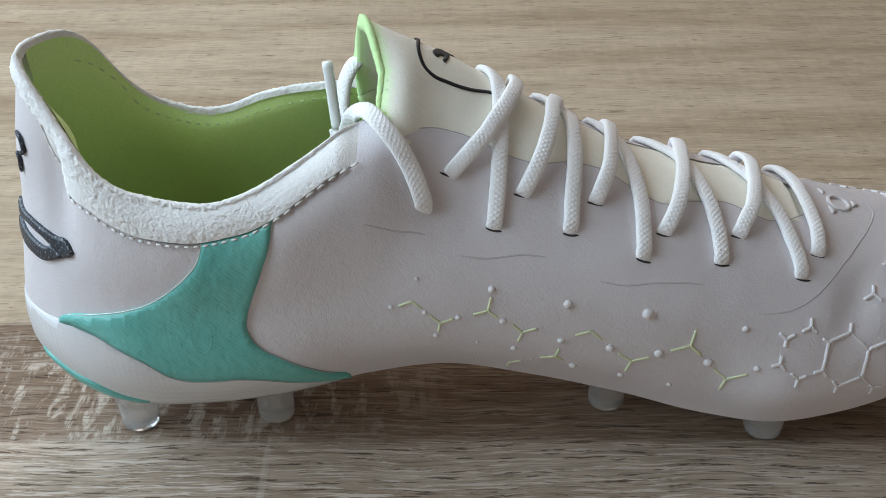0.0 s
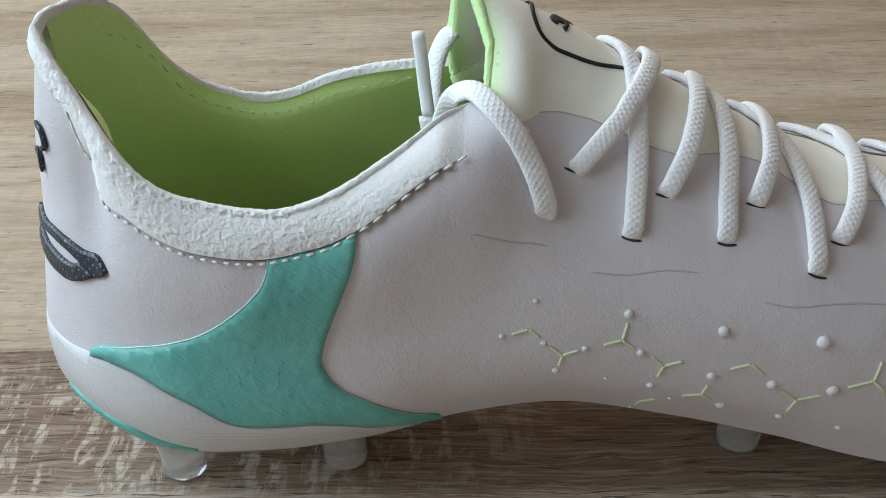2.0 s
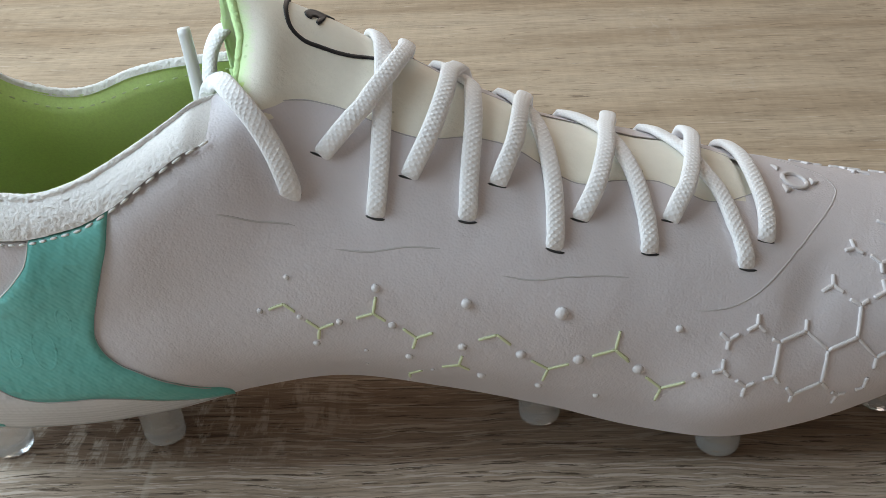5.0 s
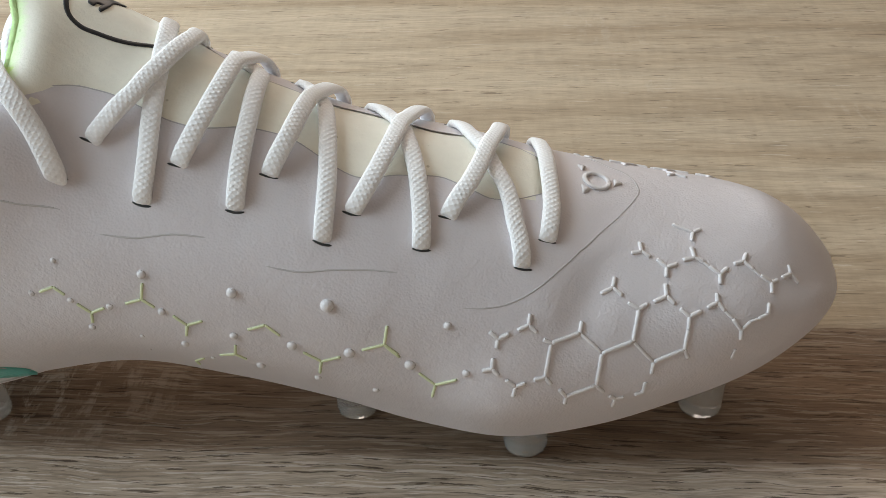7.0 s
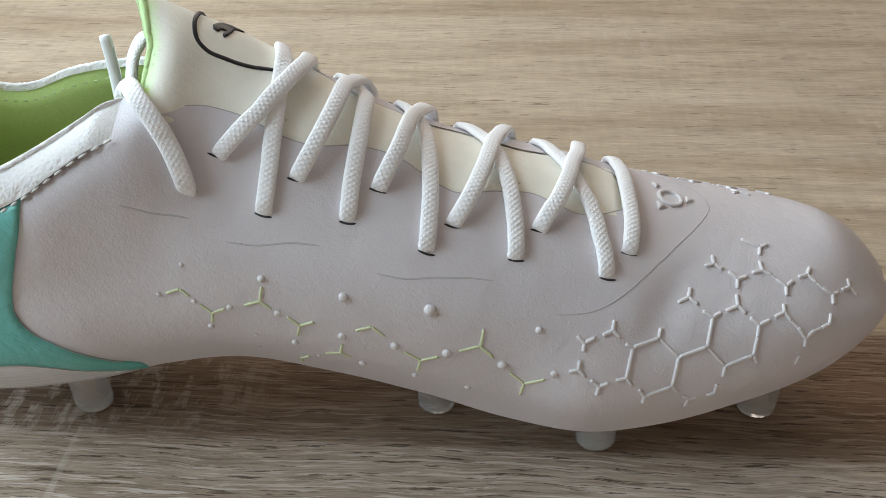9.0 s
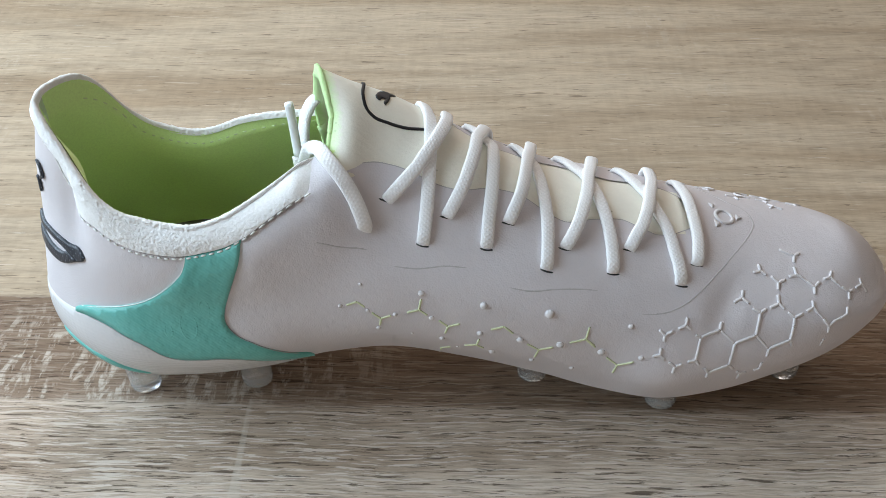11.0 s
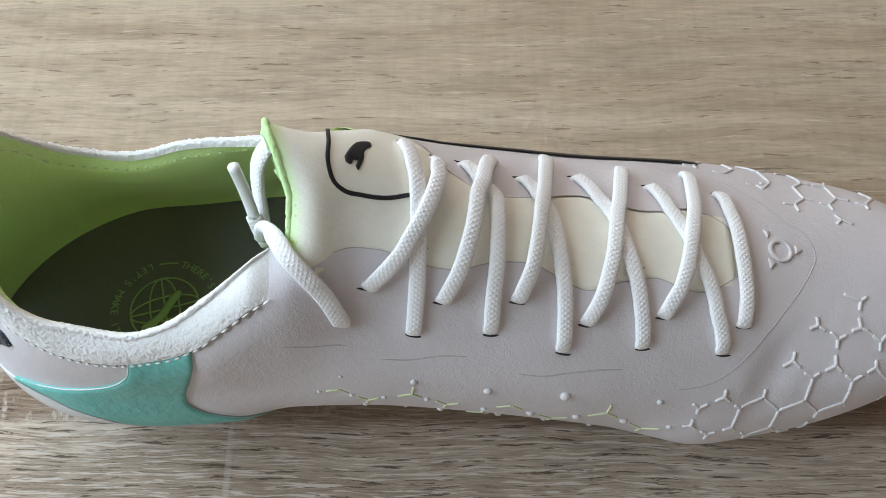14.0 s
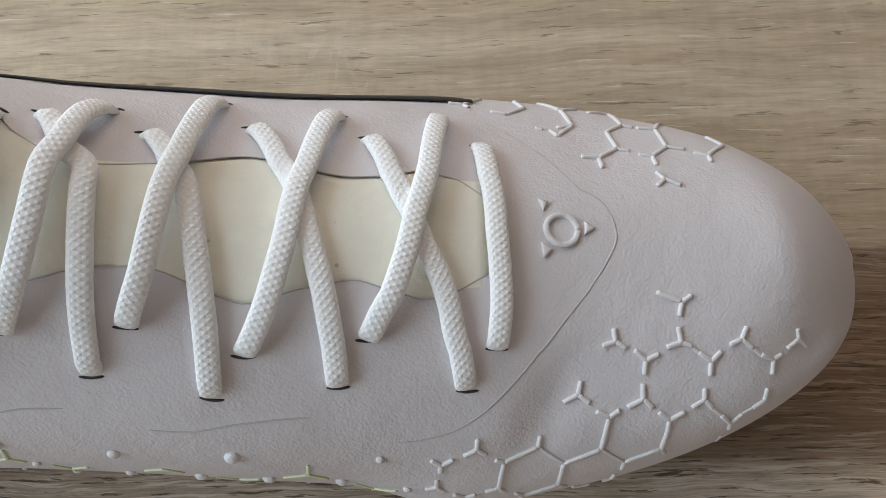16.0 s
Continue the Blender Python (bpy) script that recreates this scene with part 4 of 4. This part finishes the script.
# creases, seam and outlines on the leather: grey lines paint the shade of grooves
for pts in ([(.1027, 2.55), (.1103, 2.43), (.1179, 2.41)], [(.1254, 2.28), (.1328, 2.32), (.1418, 2.43), (.1481, 2.45)], [(.1601, 2.28), (.1668, 2.28), (.1753, 2.38), (.1827, 2.44), (.1884, 2.45)],
            [(.2010, 2.19), (.2059, 2.20), (.2110, 2.25), (.2171, 2.41), (.2223, 2.65), (.2274, 2.98), (.2326, 3.55), (.2374, 4.05), (.2406, 4.37), (.2427, 4.72), (.2421, 4.99), (.2390, 5.78), (.2338, 6.19), (.2286, 6.55), (.2219, 6.91), (.2146, 7.17)]):
    p, u = thread(pts, -1, -.00004, 10)
    part("crease", tube(p, .00045, .00022, 6, u, .9), GROOVE_SHADE, boot, "thin grey line painting a groove's shade on the leather")
for side in (-1, 1):
    pts, ups = [], []
    for s in np.linspace(.1095 if side < 0 else .143, TONGUE_END - .0002, 90):
        q, n = skin(s, min(leather_limit(s, side), 4.86), side, 0)
        pts.append(q)
        ups.append(n)
    part("tongue_seam", tube(pts, .00028, .0002, 6, ups), GROOVE_DARK if side < 0 else GROOVE_SHADE, boot, "fine grey seam beside the tongue")

# badge and curve on the tongue
p, u = thread([(.1143, 5.54), (.1156, 4.99), (.1158, 4.75), (.1168, 4.60), (.1194, 4.50), (.1235, 4.50), (.1293, 4.57), (.1343, 4.71)], -1, .0001, 10)
part("tongue_curve", tube(p, .0011, .0003, 8, u), BLACK, boot, "black printed curve on the tongue")


def on_top(a, b, lift):
    return top_point(a, b, lift)


part("tongue_badge", overlay([[(.1193, .0007), (.1202, .0033), (.1220, .0066), (.1243, .0076), (.1248, .0063)], [(.1248, .0063), (.1235, .0039), (.1234, .0014), (.1228, -.0008), (.1224, -.0017)], [(.1224, -.0017), (.1219, -.0012), (.1222, .0006)], [(.1222, .0006), (.1213, .0005), (.1207, -.0008), (.1197, -.0005), (.1193, .0007)]], .0003, .0003, on_top), BLACK, boot, "small black badge on the tongue")

# raised ring with three small wedges on the toe
centre = (.2326, .0003)
p, u = [], []
for a in np.linspace(0, 2 * math.pi, 33):
    q, n = top_point(centre[0] + .0029 * math.cos(a), centre[1] + .0029 * math.sin(a), .0002)
    p.append(q)
    u.append(n)
part("raised_ring", tube(p, .0012, .0009, 10, u), RAISED, boot)
for tri in ([(.2283, .0063), (.2303, .0056), (.2293, .0038)], [(.2368, .0022), (.2388, .0010), (.2367, -.0004)], [(.2287, -.0025), (.2308, -.0036), (.2290, -.0055)]):
    tri.append(tri[0])
    part("raised_wedge", overlay([tri[i:i + 2] for i in range(3)], .0006, .0003, on_top), RAISED, boot)


# raised honeycomb at the toe and branches along the side: short bars that follow the skin
def segments(text, side, mat, wide, high):
    """Raised bars, each from (s, v) to (s, v), in ten-thousandths and hundredths."""
    for item in text.split():
        s0, v0, s1, v1 = (float(k) for k in item.split(","))
        a, c = (s0 / 1e4, v0 / 100), (s1 / 1e4, v1 / 100)
        p, u = thread([a, ((a[0] + c[0]) / 2, (a[1] + c[1]) / 2), c], side, .0001, 4)
        part("raised_bar", tube(p, wide, high, 8, u, .12), mat, boot)


COMB_FRONT = ("2097,188,2079,197 2097,188,2121,195 2097,188,2094,177 2085,152,2087,165 2085,152,2063,148 2085,152,2099,144 2136,130,2115,139 2136,130,2157,134 "
    "2136,130,2131,116 2175,138,2200,140 2200,140,2212,182 2200,140,2213,130 2212,182,2195,187 2212,182,2275,193 2275,193,2279,208 2163,205,2139,199 "
    "2163,205,2166,217 2163,205,2180,197 2323,164,2313,121 2313,121,2247,109")
COMB_MIDDLE = ("2247,109,2245,96 2247,109,2232,122 2313,121,2330,109 2323,164,2391,176 2391,176,2404,222 2404,222,2380,232 2404,222,2423,230 2438,145,2435,128 "
    "2438,145,2505,162 2505,162,2512,199 2512,199,2515,218 2505,162,2514,146 2515,218,2494,228 2515,218,2542,226 2466,244,2437,234 2466,244,2465,262 "
    "2471,288,2450,302 2471,288,2495,293 2471,288,2468,272 2466,244,2483,234")
COMB_REAR = ("2348,254,2321,245 2348,254,2353,270 2348,254,2368,243 2417,320,2393,315 2417,320,2414,341 2417,320,2435,308 2537,303,2510,299 2537,303,2532,331 "
    "2537,303,2556,297 2541,374,2495,394 2541,374,2560,384 2541,374,2535,349 2591,282,2568,291 2591,282,2610,295 2591,282,2589,266 2579,239,2555,231 "
    "2579,239,2579,252 2579,239,2594,228 2649,317,2626,307 2649,317,2659,336")
COMB_EDGE = ("2649,317,2670,305 2711,283,2685,295 2711,283,2727,287 2711,283,2709,260 2764,304,2739,294 2764,304,2761,321 2764,304,2783,282 2695,220,2700,241 "
    "2695,220,2672,214 2632,197,2612,217 2632,197,2653,210 2632,197,2633,169 2358,92,2343,101 2358,92,2377,92 2358,92,2354,68 2423,115,2419,95 "
    "2419,95,2401,93")
FAINT = "2275,193,2323,164 2391,176,2438,145 2623,143,2617,115 2672,214,2653,210 2594,228,2612,217 2554,297,2568,291 2670,305,2685,295"
FAR_COMB_FRONT = ("2111,247,2142,248 2142,248,2177,210 2142,248,2153,255 2198,259,2231,262 2231,262,2268,233 2268,233,2247,202 2247,202,2268,162 2300,175,2345,217 "
    "2345,217,2380,191 2345,217,2365,269 2365,269,2333,281 2365,269,2332,305 2332,305,2318,291 2288,290,2303,293 2404,202,2450,179 2450,179,2469,243 "
    "2469,243,2434,272 2434,272,2448,316 2448,316,2408,341 2408,341,2374,343")
FAR_COMB_MIDDLE = ("2408,341,2413,360 2448,316,2474,318 2469,243,2492,245 2500,245,2539,241 2539,241,2560,188 2539,241,2552,299 2552,299,2517,325 2517,325,2490,324 "
    "2517,325,2522,343 2552,299,2588,300 2518,357,2532,368 2532,368,2562,376 2532,368,2515,381 2646,229,2677,251 2677,251,2633,308 2633,308,2605,305 "
    "2633,308,2635,322")
for bars in (COMB_FRONT, COMB_MIDDLE, COMB_REAR, COMB_EDGE):
    segments(bars, -1, RAISED, .0010, .0008)
segments(FAINT, -1, RAISED, .0008, .0005)
for bars in (FAR_COMB_FRONT, FAR_COMB_MIDDLE):
    segments(bars, 1, RAISED, .0010, .0008)

BRANCHES_FRONT = ("1108,165,1141,168 1141,168,1163,158 1211,135,1185,147 1211,135,1243,143 1211,135,1206,120 1330,164,1293,154 1330,164,1338,188 1330,164,1355,155 "
    "1419,135,1392,147 1419,135,1455,147 1419,135,1410,115 1391,22,1394,41 1394,41,1423,60 1509,91,1471,82 1509,91,1517,112")
BRANCHES_MIDDLE = ("1509,91,1531,83 1554,146,1594,158 1594,158,1623,145 1706,112,1669,123 1706,112,1751,127 1706,112,1696,85 1851,161,1801,146 1851,161,1859,188 "
    "1851,161,1879,150 1958,111,1923,125 1958,111,2007,129 1958,111,1949,84 1849,161,1882,146")
for bars in (BRANCHES_FRONT, BRANCHES_MIDDLE):
    segments(bars, -1, MINT, .0007, .0005)
DOTS = ("1154,199,6 1088,166,7 1172,151,7 1200,112,8 1256,146,8 1339,200,10 1306,99,5 1300,60,4 1369,150,9 1400,96,9 1449,69,5 1386,6,5 "
    "1519,130,10 1559,72,11 1530,199,12 1646,131,12 1733,200,15 1688,69,9 1772,137,13 1819,70,8 1904,136,13 1989,201,9 2028,141,9")
for item in DOTS.split():
    s, v, r = (float(k) for k in item.split(","))
    c, n = skin(s / 1e4, v / 100, -1, 0)
    bm = bmesh.new()
    bmesh.ops.create_uvsphere(bm, u_segments=14, v_segments=8, radius=r / 1e4, matrix=Matrix.LocRotScale(c, n.to_track_quat("Z", "Y"), (1, 1, .75)))
    part("raised_dot", bm, RAISED, boot)


# print on the insole: globe, ring of words
def on_insole(x, y, up=.0003):
    return Vector((x, y, INSOLE_Z(x) - .0012 + up))


GLOBE = (.0545, -.0052)
def ring(rx, ry, a0, a1, turn=0.0, wide=.0006):
    pts = []
    for a in np.linspace(a0, a1, 30):
        x, y = rx * math.cos(a), ry * math.sin(a)
        pts.append(on_insole(GLOBE[0] + x * math.cos(turn) - y * math.sin(turn), GLOBE[1] + x * math.sin(turn) + y * math.cos(turn)))
    part("printed_line", tube(pts, wide, .0002, 6), PRINT, bpy.data.objects["insole"])


for rx, ry in ((.0105, .0105), (.0045, .0105), (.0105, .0040)):
    ring(rx, ry, 0, 2 * math.pi, .28)
ring(.0105, .0001, -math.pi, 0, .28)
ring(.0105, .0001, -math.pi, 0, .28 + math.pi / 2)
pts = smooth([(-.006, -.007), (-.001, -.003), (.002, .003), (.004, .006)], 4)
part("printed_figure", tube([on_insole(GLOBE[0] + a, GLOBE[1] + b, .0004) for a, b in pts], .0028, .0002, 6, taper=.4), PRINT, bpy.data.objects["insole"], "pale green printed shape")


def arc_text(words, start, step, radius, upright=1):
    """Letters standing round the globe, one mesh each; upright -1: their feet point outwards and they run the other way."""
    for i, ch in enumerate(words):
        if ch == " ":
            continue
        font = bpy.data.curves.new("letter", "FONT")
        font.body, font.size, font.align_x, font.extrude = ch, .0034, "CENTER", .00005
        tmp = bpy.data.objects.new("letter", font)
        me = bpy.data.meshes.new_from_object(tmp)
        bpy.data.objects.remove(tmp)
        bpy.data.curves.remove(font)
        me.materials.append(PRINT)
        a = start - upright * i * step
        ob = new("letter", me)
        ob.parent = bpy.data.objects["insole"]
        p = on_insole(GLOBE[0] + radius * math.cos(a), GLOBE[1] + radius * math.sin(a), .0004)
        ob.matrix_local = Matrix.Translation(p) @ pose(0, 0, 0, 0, 0, math.degrees(a) - 90 * upright)


arc_text("LET'S MAKE IT", radians(116), .135, .0166, -1)
arc_text("THERE'S ONLY", radians(76), .135, .0142)
ring(.0156, .0156, radians(84), radians(106))

# a row of stitches inside the collar
bm = bmesh.new()
for s in np.arange(.010, .098, .0034):
    a, c = (Vector(spread(k, 1, [3.52], .0036)[0]) for k in (s, s + .0018))
    m = Matrix.LocRotScale((a + c) / 2, (c - a).normalized().to_track_quat("X", "Z"), ((c - a).length * .5, .00025, .00025))
    bmesh.ops.create_icosphere(bm, subdivisions=1, radius=1, matrix=m)
tagged(part("lining_stitching", bm, PALE_THREAD, bpy.data.objects["lining"], "row of pale stitches in the lining"), kind="stuff")
